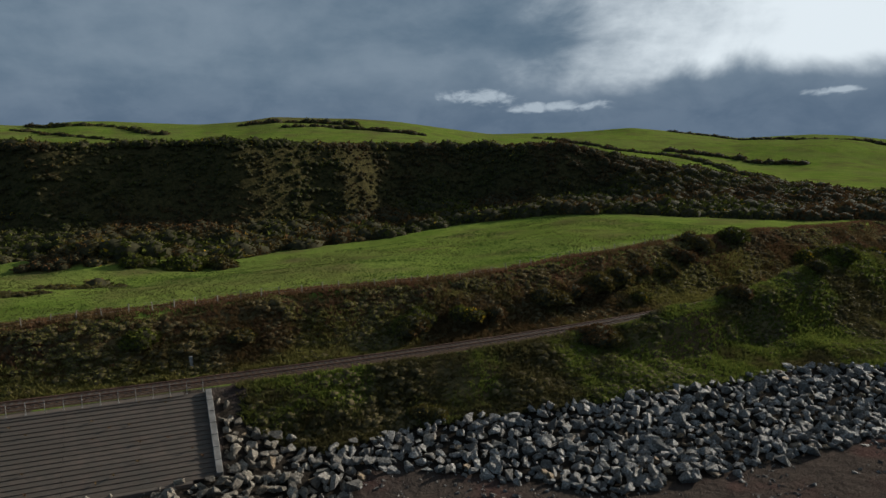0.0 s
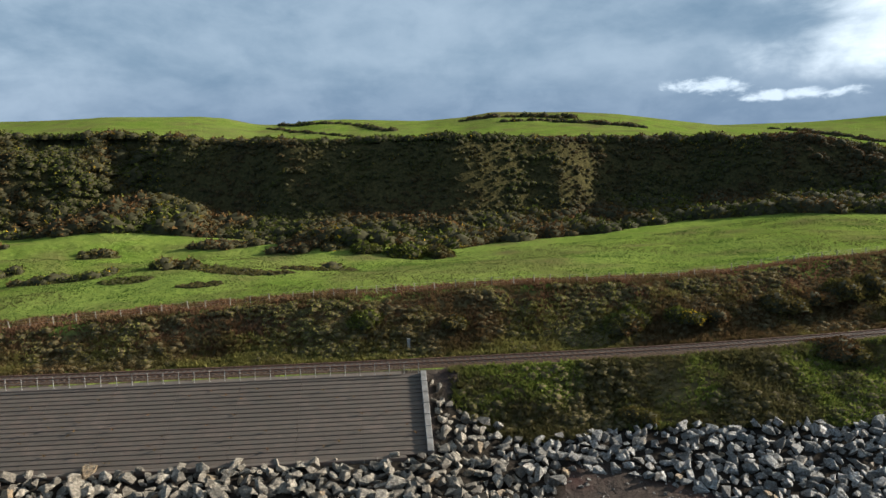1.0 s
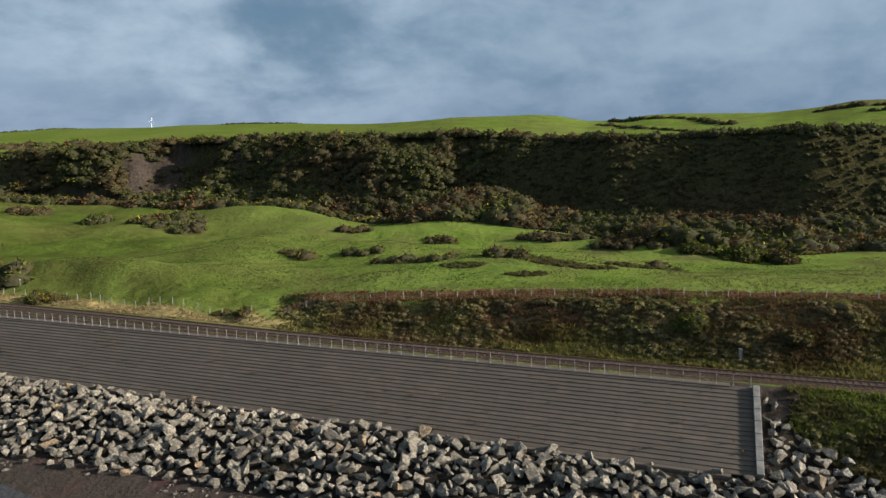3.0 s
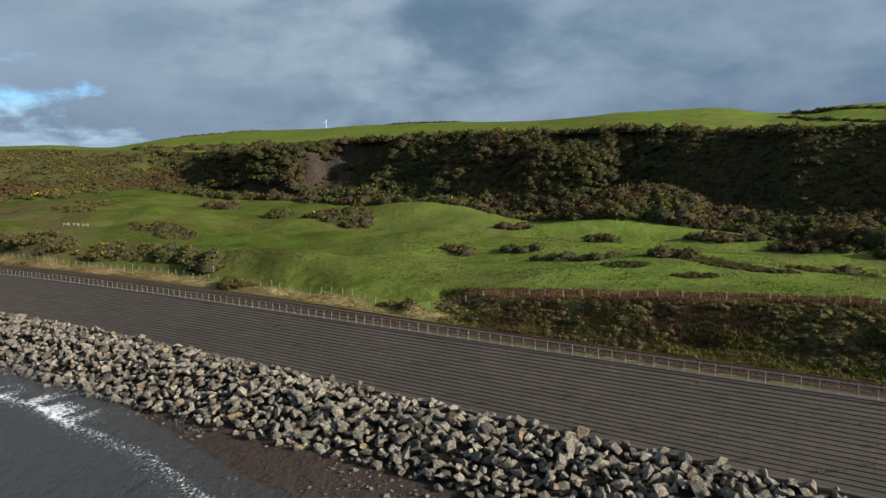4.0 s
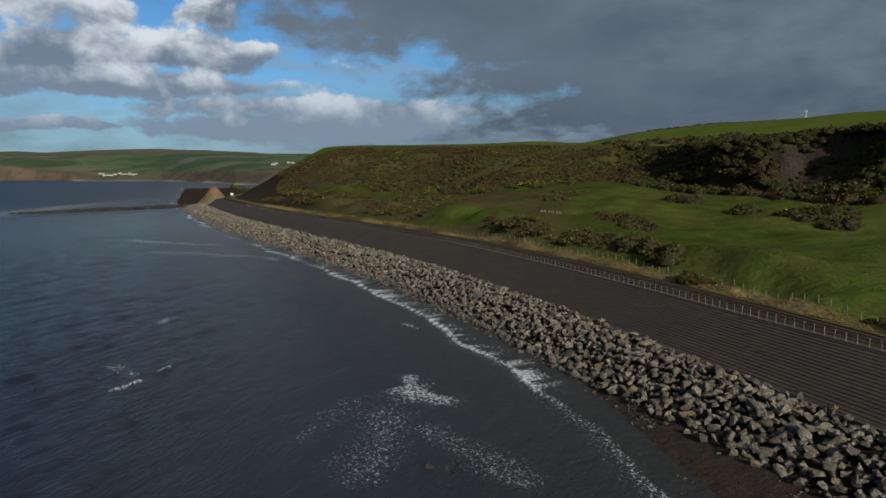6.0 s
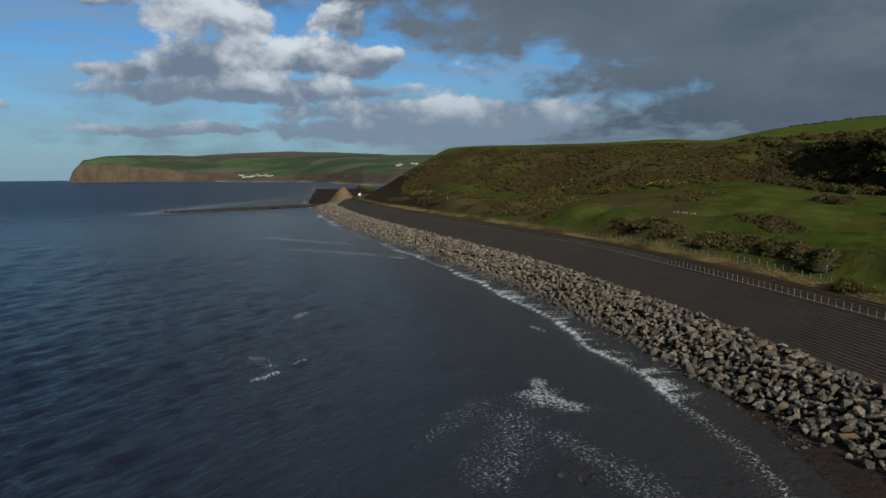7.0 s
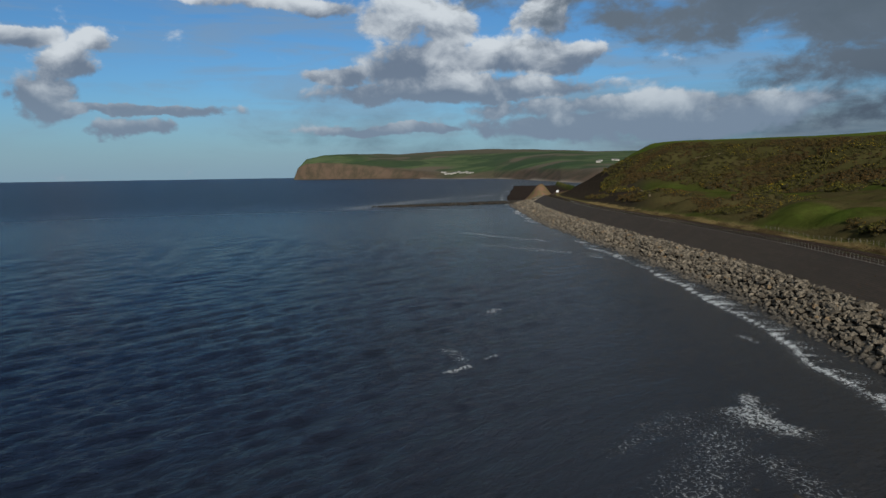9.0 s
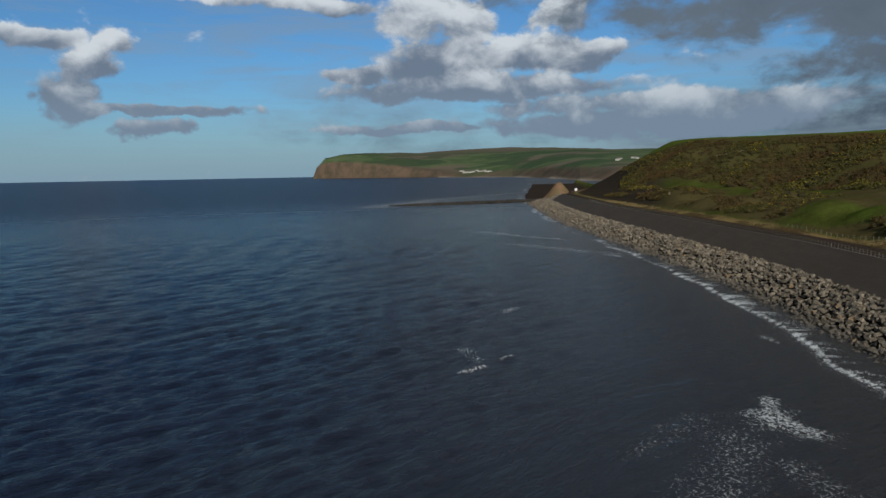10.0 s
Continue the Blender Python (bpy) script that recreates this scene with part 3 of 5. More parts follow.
def height(x, y, detail=True):
    """The ground's height, and a dictionary of what covers it."""
    x, y = np.asarray(x, dtype=float), np.asarray(y, dtype=float)
    dx, dy = x - ORIGIN[0], y - ORIGIN[1]
    d, a = np.hypot(dx, dy), np.degrees(np.arctan2(-dx, dy))
    zb, df, zf, dt, zt = (by_bearing(v, a) for v in (BANK_Z, FOOT_D, FOOT_Z, BROW_D, BROW_Z))
    ds, zs = by_bearing(SKY_D, a), 29.5 + skyline(a) * by_bearing(SKY_D, a)
    ty, wy = track_y(x), wall_y(x)
    off = y - ty
    near = np.clip((d - 95) / np.maximum(df - 95, 1), 0, 1)
    field = zb + (zf - zb) * near ** 1.3
    wob = (fbm(x, y, 60, 3, 3) * 2.0 + (fbm(x, y, 26, 2, 4) * 2.6 + fbm(x, y, 11, 2, 18) * 0.7) * step(2, 16, a)) * np.sin(np.pi * near)
    swell = sum(h * np.exp(-((x - cx) / rx) ** 2 - ((y - cy) / ry) ** 2) for cx, cy, rx, ry, h in SWELLS)
    field = field + wob + swell + (fbm(x, y, 30, 3, 23) * 4.0 + fbm(x, y, 13, 2, 24) * 1.4) * step(57, 66, a) * (1 - step(80, 84, a)) * np.sin(np.pi * near)
    steep = step(-45, -34, a) * (1 - step(48, 56, a))
    spur = (fbm(x, y, 34, 2, 6) * (5 + 9 * step(12, 20, a)) + fbm(x, y, 13, 2, 7) * (2.5 + 2 * step(12, 20, a))) * step(-60, -40, a) * (1 - step(50, 60, a)) + sum(out * np.exp(-((a - at + 1.6 * fbm(d, a * 3, 14, 3, 9)) / wide) ** 2) for at, wide, out in SPURS) - 4.0 * steep
    s = np.clip((d + spur * step(-40, 0, d - df) * (1 - step(0, 30, d - dt)) - df) / (dt - df), 0, 1)
    gentle = s * s * (3 - 2 * s) * 0.5 + s * 0.5
    rise = gentle + (0.20 * step(0.0, 0.40, s) + 0.80 * step(0.36, 0.95, s) - gentle) * steep * (1 - 0.45 * step(14, 24, a))
    bulge = fbm(x, y, 38, 3, 5) * 5.0 * np.sin(np.pi * s)
    cliff = zf + (zt - zf) * np.clip(rise + bulge / 28.0 * (zt > 30), 0, 1)
    mound = 10.0 * np.exp(-((a - 16.5) / 6.0) ** 2 - ((d - 203) / 14) ** 2) + 3.0 * np.exp(-((a - 1) / 5) ** 2 - ((d - 156) / 9) ** 2)
    far = np.clip((d - dt) / (ds - dt), 0, 1.0)
    top = zt + (zs - zt) * (far * 0.30 + 0.70 * step(0.15, 1, far)) + fbm(x, y, 150, 3, 8) * 8.0 * np.sin(np.pi * far)
    past = np.clip((d - ds) / 300, 0, 1)
    land = np.where(d < df, field + mound, np.where(d < dt, np.maximum(cliff, field + mound * (d > df - 25)), top)) - past ** 2 * np.where(a > 80, 60.0, 22.0)
    # railway shelf and the bank above it
    bw = bank_width(a, zb)
    t = np.clip((off - 2.6) / bw, 0, 1)
    z = 8.85 + (land - 8.85) * (t * 0.5 + step(0, 1, t) * 0.5)
    # seaward: under the wall, the rocks, the beach and the sea bed
    o = y - wy
    under = np.interp(-o, [-0.3, 0.3, RUN, RUN + 0.6, 14, 20, 24, 28, 60, 200], [8.85, 8.4, 3.6, 3.7, 2.9, 0.8, 0.3, -0.05, -1.6, -6]) - 0.95 * step(RUN + 2, 22, -o) * step(48, 112, -x)
    down, brink = -(y - ty) - 2.2, shore_width(x)
    fall = np.where(down < brink, down / brink * 5.5, down - brink + 5.5)
    slope = np.interp(fall, [-0.3, 0.2, 1.6, 5.5, 7.0, 15, 20, 45, 120], [8.85, 8.7, 7.9, 4.0, 3.4, 1.0, 0.6, 0.0, -4])
    scarp = np.interp(fall, [-0.3, 0.2, 0.9, 1.9, 2.9, 5.5, 7.0, 15, 20, 45, 120], [8.85, 9.0, 10.3, 10.0, 5.4, 3.8, 3.4, 1.0, 0.6, 0.0, -4])
    slope = slope + (scarp - slope) * step(46, 58, x)
    knoll = 4.2 * np.exp(-((x - 102) / 24) ** 2 - ((down - 4.2) / 3.6) ** 2) * step(0.3, 3, down)
    lumps = (fbm(x, y, 10, 2, 15) * 1.5 + fbm(x, y, 4, 2, 16) * 0.5) * step(0.5, 2.5, down) * (1 - step(0.75, 1.0, down / brink))
    slope = slope + knoll + lumps
    w = step(-1, 9, x)
    sea_side = under * (1 - w) + slope * w
    edge = np.where(w > 0.5, ty - 1.9, wy + 0.3)
    z = np.where(y < np.minimum(edge, ty - 1.6), np.minimum(sea_side, 8.85 + (knoll + 1.6 * step(46, 58, x)) * w), z)
    z = np.where((off < -2.0) & (x < -566), np.minimum(z, np.interp(x, [-612, -566], [0.3, 8.6])), z)
    # the small red bluff at the far end of the wall
    bluff = np.exp(-(np.hypot((x + 640) / 26, (y + 54) / 13) + 0.30 * fbm(x, y, 15, 3, 20)) ** 1.7)
    z = np.where(bluff > 0.01, np.maximum(z, -2.5 + 17.5 * bluff * (1 + 0.3 * fbm(x, y, 18, 3, 19))), z)
    rough = step(3, 8, off)
    if detail:
        bumpy = (1 - step(0.75, 1.0, t)) * (1 - step(50, 60, a))
        z = z + rough * (fbm(x, y, 7, 3, 11) * 0.22 + fbm(x, y, 2.2, 2, 12) * 0.10) + bumpy * step(2.8, 5, off) * (fbm(x, y, 9, 3, 13) * 1.1 + fbm(x, y, 3.2, 2, 14) * 0.4)
    cover = dict(a=a, d=d, off=off, o=o, s=s, near=near, df=df, dt=dt, ds=ds, t=t, w=w, far=far, bluff=bluff, mound=mound)
    return z, cover


# Scrub in the low fields: centre, half-lengths along and across, in metres
THICKETS = [(-89, 60, 6, 2.5), (-73, 63, 6, 2), (-57, 50, 8, 3), (-42, 42, 5, 2.5), (-36, 52, 7, 2.5), (-25, 46, 8, 3), (-15, 53, 7, 2.5), (-31, 34, 4, 2), (-37, 88, 9, 3), (-22, 81, 6, 3), (-63, 84, 4, 2),
            (-89, 90, 4, 2), (-9, 79, 7, 2), (0, 85, 6, 2.5), (-139, 86, 5, 3), (-179, 94, 4, 3), (-155, 92, 14, 6), (-220, 103, 9, 5)]
# the same beside the railway and on the lower hillside
SEAWARD = [(-174, 18, 11, 4.5), (-156, 22, 11, 5), (-136, 22, 8, 4), (-121, 19, 4, 3), (-173, 44, 14, 5), (-236, 53, 9, 6), (-256, 76, 9, 6), (-255, 124, 24, 6), (-272, 8, 14, 7), (-295, 22, 16, 7), (-300, 36, 12, 5),
           (-191, 19, 9, 5), (-340, 80, 26, 7), (-318, 88, 15, 6), (-206, 18, 6, 4), (-365, 62, 20, 6), (-310, 5, 12, 5)]
# lawns left open among the scrub: ends and half-breadth
LAWNS = [(-470, 4, -335, 52, 9), (-316, 74, -274, 101, 7), (-236, 14, -218, 24, 9)]


def thicket(x, y):
    m = np.zeros_like(x)
    for cx, cy, rx, ry in THICKETS + SEAWARD:
        q = ((x - cx) / rx) ** 2 + ((y - cy) / ry) ** 2
        m = np.maximum(m, 1 - step(0.5, 1.3, q + 1.3 * fbm(x, y, 9, 3, 21)))
    return m


def lawn(x, y):
    m = np.zeros_like(x)
    for x0, y0, x1, y1, wide in LAWNS:
        ux, uy = x1 - x0, y1 - y0
        u = np.clip(((x - x0) * ux + (y - y0) * uy) / (ux * ux + uy * uy), 0, 1)
        q = np.hypot(x - x0 - u * ux, y - y0 - u * uy) + 4 * fbm(x, y, 14, 3, 22)
        m = np.maximum(m, 1 - step(wide * 0.7, wide * 1.2, q))
    return m


def bare_face(c):
    """Crumbling brown rock and earth high on the escarpment."""
    a, d, s = c["a"], c["d"], c["s"]
    return step(0.0, 0.2, fbm(a * 3.0, d * 0.25, 9, 3, 33)) * step(24, 30, a) * (1 - step(46, 50, a)) * step(0.12, 0.3, s) * (1 - step(0.75, 0.95, s))


def scrub_cover(x, y, c):
    """How thick the scrub grows, 0 to 1."""
    a, d, s = c["a"], c["d"], c["s"]
    lump = fbm(x, y, 26, 3, 31)
    face = step(-14, 2, d - c["df"] + lump * 9) * (1 - step(2, 10, d - c["dt"] + lump * 5))
    bare = bare_face(c)
    main = face * step(-74, -60, a) * (1 - step(50, 60, a)) * (1 - 0.85 * bare)
    hill = face * (1 - step(-22, -4, d - c["dt"] + lump * 8)) * step(50, 60, a) * (1 - step(83, 84.5, a)) * step(-0.45, 0.05, lump + 0.3) * (1 - lawn(x, y)) * (0.35 + 0.65 * step(-0.25, 0.1, fbm(x, y, 13, 3, 34)))
    low = step(8, 14, c["off"]) * step(66, 72, a) * (1 - step(84, 87, a)) * (1 - step(-60, -35, d - c["df"])) * step(-0.12, 0.15, lump) * (1 - lawn(x, y))
    return np.clip(np.maximum.reduce([main, hill, low * 0.9, thicket(x, y), step(0.8, 2.5, c["mound"]) * (d > c["df"] - 24)]), 0, 1)


def rock_toe(x):
    return np.where(x < 0, wall_y(np.minimum(x, 0)) + np.interp(x, [-640, -200, -100, -60, -20, 0], [-25, -25, -22.5, -20, -20.5, -21]),
                    np.interp(x, [0, 8, 13, 17, 25, 33, 60, 120, 220], [-21, -19, -9.5, -9.5, -14.5, -21.5, -22.5, -20, 0]))


def rock_head(x):
    return np.where(x < 0.9, wall_y(np.minimum(x, 0)) - np.where(x < -559, -0.4, RUN + 0.1), np.interp(x, [0.9, 3, 10, 20, 31, 44, 59, 73, 82, 130, 220], [-0.6, -2.5, -5.5, -4.2, -5.5, -7, -8, -7, -11, -6, 20]))


def make_ground():
    """One sheet from the beach to the skyline, fine near the shore and coarse far off."""
    az = np.radians(np.arange(-80, 97.01, 0.25))
    ds = np.concatenate([np.arange(36, 130, 0.8), np.arange(130, 320, 1.6), np.arange(320, 700, 5), np.arange(700, 1320, 16)])
    A, D = np.meshgrid(az, ds, indexing="ij")
    X, Y = ORIGIN[0] - D * np.sin(A), ORIGIN[1] + D * np.cos(A)
    Z, c = height(X, Y)
    n, m = A.shape
    i = np.arange(n * m).reshape(n, m)
    F = np.stack([i[:-1, :-1], i[1:, :-1], i[1:, 1:], i[:-1, 1:]], -1).reshape(-1, 4)
    scrub = scrub_cover(X, Y, c)
    bank = step(2.2, 3.2, c["off"]) * (1 - step(0.8, 1.05, c["t"] + 0.15 * fbm(X, Y, 8, 2, 51))) * (1 - step(28, 34, c["a"]))
    moor = step(0.06, 0.2, c["s"]) * step(52, 60, c["a"]) * (1 - step(0, 12, c["d"] - c["dt"])) * 0.62
    moor = np.maximum(moor, 0.8 * step(58, 64, c["a"]) * (1 - step(80, 84, c["a"])) * step(6, 9, c["off"]) * (c["d"] < c["df"]) * (1 - lawn(X, Y)) * step(-0.6, -0.1, fbm(X, Y, 24, 3, 54)))
    brink = shore_width(X) + 2.6
    # scrubby knoll; the cover also paints in the shade on its near face
    heath = 0.7 * step(0.5, 0.75, c["far"]) * np.exp(-((c["a"] + 13) / 6.5) ** 4) * step(-0.3, 0.2, fbm(X, Y, 60, 3, 53) + 0.2)
    slope = np.where(c["w"] > 0.5, (1 - step(0, 1, -c["off"] - brink)) * (1 - step(-2.4, -2.1, c["off"])), 0)
    dry = step(2.4, 3.4, c["off"]) * (1 - step(5.0, 7.5, c["off"] + 2 * fbm(X, Y, 9, 2, 52))) * step(26, 32, c["a"])
    soil = step(-0.1, 0.3, fbm(X, Y, 30, 3, 61)) * c["s"] * (1 - c["s"]) * 3.0 * step(14, 22, c["a"]) * (1 - step(48, 54, c["a"]))
    red = step(79.5, 82, c["a"]) * step(3, 8, c["off"]) * (1 - step(0, 20, c["d"] - c["dt"])) * 0.95
    soil = np.maximum(soil, bare_face(c))
    # mask of the boulder strip, where gap shade is put into the ground colour
    shade_tint = step(rock_toe(X) - 0.3, rock_toe(X) + 0.8, Y) * (Y < rock_head(X) + 0.5) * (c["off"] < -2.0) * (X > -596)
    shingle = np.where(c["off"] < -2.0, 1.0 - slope, 0)
    # rough grows with bearing: duller turf plus slope shade put into its colour
    me = mesh_np("ground", np.stack([X, Y, Z], -1).reshape(-1, 3), F[:, ::-1], True,
                 {"scrub": np.clip(np.maximum.reduce([scrub * 0.95, bank, slope, moor, heath]), 0, 1), "dry": dry, "soil": np.clip(np.maximum(soil, red), 0, 1), "red": np.clip(step(0.02, 0.12, c["bluff"]), 0, 1), "under": np.clip(step(0.25, 0.6, scrub) * (1 - 0.7 * step(54, 60, c["a"])) * (c["off"] > 3) * (1 - bare_face(c)), 0, 1), "shade_tint": shade_tint, "rough": step(18, 48, c["a"]) * (1 - step(0, 30, c["d"] - c["dt"])) + (0.10 + 0.35 * step(10, 30, c["a"])) * step(0, 30, c["d"] - c["dt"]), "shingle": shingle})
    return thing("ground", me, M["ground"], "rolling green pasture, scrubby banks and dark shingle beach above the shore", "ground", kind="structure")


make_ground()

# ---- sea ----


def water_edge(x):
    return wall_y(x) + np.interp(x, [-600, -300, -200, -130, -100, -80, -60, -45, -10, 60], [-24, -28, -27, -27.5, -27, -26.5, -28.5, -31, -38, -50])


# broken crests and drifts of foam: ends, breadth, strength
BREAKERS = [(-97, -42.5, -93, -43.5, 1.6, 0.62), (-93, -44, -87, -41, 3.2, 0.60), (-84, -49, -68, -55, 5.5, 0.35), (-78, -46, -62, -42, 3.8, 0.37), (-131, -33, -125, -32, 0.9, 0.5), (-106, -81, -109.5, -78, 0.6, 0.62), (-113.2, -76, -116, -74, 0.55, 0.62),
            (-113, -79, -118, -82, 2.0, 0.40), (-149, -77, -153, -75, 1.0, 0.5), (-278, -82, -246, -46, 8.0, 0.38), (-243, -49, -238, -45, 1.6, 0.55), (-300, -66, -292, -60, 2.4, 0.5), (-560, -205, -690, -172, 24.0, 0.50),
            (-690, -172, -860, -95, 18.0, 0.48), (-330, -95, -300, -70, 6.0, 0.40), (-60, -60, -48, -70, 3.0, 0.32), (-90, -52, -80, -60, 4.0, 0.30)]


WAVES = [(60, 15.0, 0.12), (49, 8.5, 0.14), (66, 5.6, 0.14), (50, 3.9, 0.13), (72, 2.9, 0.10), (40, 2.2, 0.08), (58, 1.6, 0.05)]      # heading, length, height


def make_sea():
    """The sea as one sheet, its waves finest near the shore, with flat water round it out to the horizon."""
    az = np.radians(np.arange(20, 137.01, 0.39))
    ds = 34.0 * np.exp(np.arange(0, 3.75, 0.0052))
    A, D = np.meshgrid(az, ds, indexing="ij")
    X, Y = ORIGIN[0] - D * np.sin(A), ORIGIN[1] + D * np.cos(A)
    out = water_edge(X) - Y
    drift, gust = fbm(X, Y, 45, 2, 71), 0.9 + 0.35 * fbm(X, Y, 60, 2, 78)
    Z = np.zeros_like(X)
    for i, (head, length, tall) in enumerate(WAVES):
        h = radians(head)
        ph = (X * math.cos(h) + Y * math.sin(h)) * 2 * math.pi / length + (drift * 2.5 + fbm(X, Y, length * 4.0, 2, 80 + i) * 4.0)
        crest = (0.5 + 0.5 * np.sin(ph)) ** 1.7 - 0.42
        Z += tall * crest * gust * (1 - step(0.2, 0.45, D * 0.0052 / length)) * step(0, 14 + length, out)
    lob = fbm(X, np.zeros_like(X), 14, 3, 73) * 2.2
    crest = out - 1.2 - lob
    foam = np.exp(-(crest / 0.6) ** 2) * (1.0 + 0.5 * fbm(X, Y, 9, 3, 74)) * (0.5 + 0.5 * step(78, 92, -X))
    swash = (0.25 + 0.75 * step(76, 92, -X)) * step(-9, -1, crest) * (1 - step(0, 1.2, crest)) * (0.44 + 0.60 * fbm(X * 1.1 + 3 * fbm(X, Y, 7, 2, 77), Y * 0.30, 2.0, 3, 76))
    wake = step(-0.5, 0.5, crest) * np.exp(-np.clip(crest, 0, None) / 2.6) * 0.5
    foam = np.maximum.reduce([foam, swash, wake])
    for x0, y0, x1, y1, wide, v in BREAKERS:
        ux, uy = x1 - x0, y1 - y0
        u = np.clip(((X - x0) * ux + (Y - y0) * uy) / (ux * ux + uy * uy), 0, 1)
        q = np.hypot(X - x0 - u * ux, Y - y0 - u * uy) / (wide * (0.55 + 0.9 * (fbm(X, Y, 5, 2, 75) + 0.5)))
        foam = np.maximum(foam, v * np.exp(-q * q))
        Z += 0.22 * v * np.exp(-q * q)
    rim = np.minimum.reduce([step(0, 2, np.degrees(A) - 20), step(0, 2, 137 - np.degrees(A)), 1 - step(600, 1400, D), step(34, 37, D)])
    Z = Z * rim * (0.45 + 0.55 * step(10, 60, out))
    shallow = np.exp(-(np.clip(out, 0, None) / 75.0) ** 1.3)
    milky = 0.85 * step(150, 420, -X) * (1 - step(20, 150, out + 30 * drift)) * (1 - step(620, 800, -X))
    foam = foam * (1 - 0.55 * step(150, 260, -X) * step(-0.25, 0.25, fbm(X, Y, 22, 2, 79)) * (out < 12))
    n, m = X.shape
    i = np.arange(n * m).reshape(n, m)
    F = np.stack([i[:-1, :-1], i[1:, :-1], i[1:, 1:], i[:-1, 1:]], -1).reshape(-1, 4)[:, ::-1]
    V = np.stack([X, Y, Z], -1).reshape(-1, 3)
    # the rest: an inner patch under the eye, the sector behind it and the far ring
    rings = []
    full = np.radians(np.concatenate([np.arange(20, 137, 0.39), np.arange(137, 380, 4.5)]))
    for r0, r1, ang in ((0.002, ds[0], full), (ds[0], ds[-1], np.radians(np.linspace(137, 380, 60))), (ds[-1], 9000.0, full)):
        loop = np.append(ang, ang[0] + 2 * math.pi) if ang is full else ang
        P = np.array([(ORIGIN[0] - r * math.sin(t), ORIGIN[1] + r * math.cos(t), 0.0) for t in loop for r in (r0, r1)])
        k = np.arange(len(loop) - 1) * 2
        rings.append((P, np.stack([k + 1, k + 3, k + 2, k], -1)))
    G, gf = merge(*rings)
    gs = np.zeros(len(G))
    me = mesh_np("sea", np.concatenate([V, G]), np.concatenate([F, gf + len(V)]), True,
                 {"foam": np.concatenate([foam.ravel(), gs]), "milky": np.concatenate([milky.ravel(), gs]), "chop": np.concatenate([step(90, 900, D).ravel(), step(90, 900, np.hypot(G[:, 0] - ORIGIN[0], G[:, 1] - ORIGIN[1]))]), "shallow": np.concatenate([shallow.ravel(), np.exp(-(np.clip(water_edge(G[:, 0]) - G[:, 1], 0, None) / 75.0) ** 1.3)])})
    return thing("water", me, M["sea"], "grey-blue sea with low swell and white surf along the shore", "sea", kind="structure")


make_sea()

# ---- sea wall ----
STEPS = 19
TREAD, RISE = RUN / STEPS, (CREST - TOE) / STEPS


def course(length):
    """One length of a stepped course: tread, nosing and the recess under it."""
    lip = RISE - 0.072
    prof = [(0.12, 0.0), (0.0, 0.0), (-TREAD + 0.02, -lip + 0.012), (-TREAD, -lip - 0.012), (-TREAD + 0.05, -RISE + 0.03), (-TREAD + 0.07, -RISE - 0.03), (0.12, -RISE - 0.03)]
    n = len(prof)
    V = np.array([(x, y, z) for x in (0.0, length) for y, z in prof])
    F = [(i, (i + 1) % n, n + (i + 1) % n, n + i) for i in range(n)]
    F += [(0, 6, 5, 4), (0, 4, 2, 1), (n, n + 4, n + 5, n + 6), (n, n + 1, n + 2, n + 4)]
    return V, np.array(F)


def bend(V):
    """Lays a straight wall's points along the wall's line."""
    V = V.copy()
    V[:, 1] += wall_y(V[:, 0])
    return V


def strip(x0, x1, dx, profile, line):
    """A ribbon of the given cross-section (offset, height) along a line."""
    xs = np.arange(x0, x1 + dx * 0.5, dx)
    P = np.array(profile)
    Y = line(xs)[:, None] + P[None, :, 0]
    V = np.stack([np.repeat(xs[:, None], len(P), 1), Y, np.repeat(P[None, :, 1], len(xs), 0)], -1).reshape(-1, 3)
    m = len(P)
    F = [(i * m + j, i * m + j + 1, (i + 1) * m + j + 1, (i + 1) * m + j) for i in range(len(xs) - 1) for j in range(m - 1)]
    return V, np.array(F)[:, ::-1]


sea_wall = thing("sea_wall", None, None, "long stepped grey concrete sea wall sloping down to the rocks", "sea wall", kind="structure")
part("crest_slab", mesh_np("crest_slab", *strip(-558, 0.0, 4.0, [(-0.16, 8.7), (-0.16, 9.0), (-0.13, 9.03), (0.95, 9.03), (0.95, 8.6)], wall_y)), M["concrete"], sea_wall, "flat concrete crest slab")


def make_pier():
    """The sloping end beam of the wall, cast in lengths."""
    L = math.hypot(RUN, CREST - TOE)
    tilt = math.atan2(CREST - TOE, RUN)
    bits = 7
    for i in range(bits):
        bm = bmesh.new()
        bmesh.ops.create_cube(bm, size=1.0, matrix=Matrix.Diagonal((0.58, L / bits - 0.02, 0.95, 1)))
        bmesh.ops.bevel(bm, geom=bm.edges[:], offset=0.03, segments=1, affect="EDGES")
        me = bpy.data.meshes.new("end_beam")
        bm.to_mesh(me)
        bm.free()
        s = (i + 0.5) / bits
        part("end_beam", me, M["pier"], sea_wall, "pale concrete end beam", Matrix.Translation((0.24, -RUN * s, CREST + (TOE - CREST) * s - 0.05)) @ Matrix.Rotation(tilt, 4, "X"))


make_pier()
part("toe_beam", mesh_np("toe_beam", *strip(-558, 0.0, 4.0, [(-RUN - 0.55, 3.2), (-RUN - 0.55, 3.95), (-RUN - 0.5, 4.0), (-RUN + 0.2, 4.0)], wall_y)), M["concrete"], sea_wall)

# ---- rocks ----


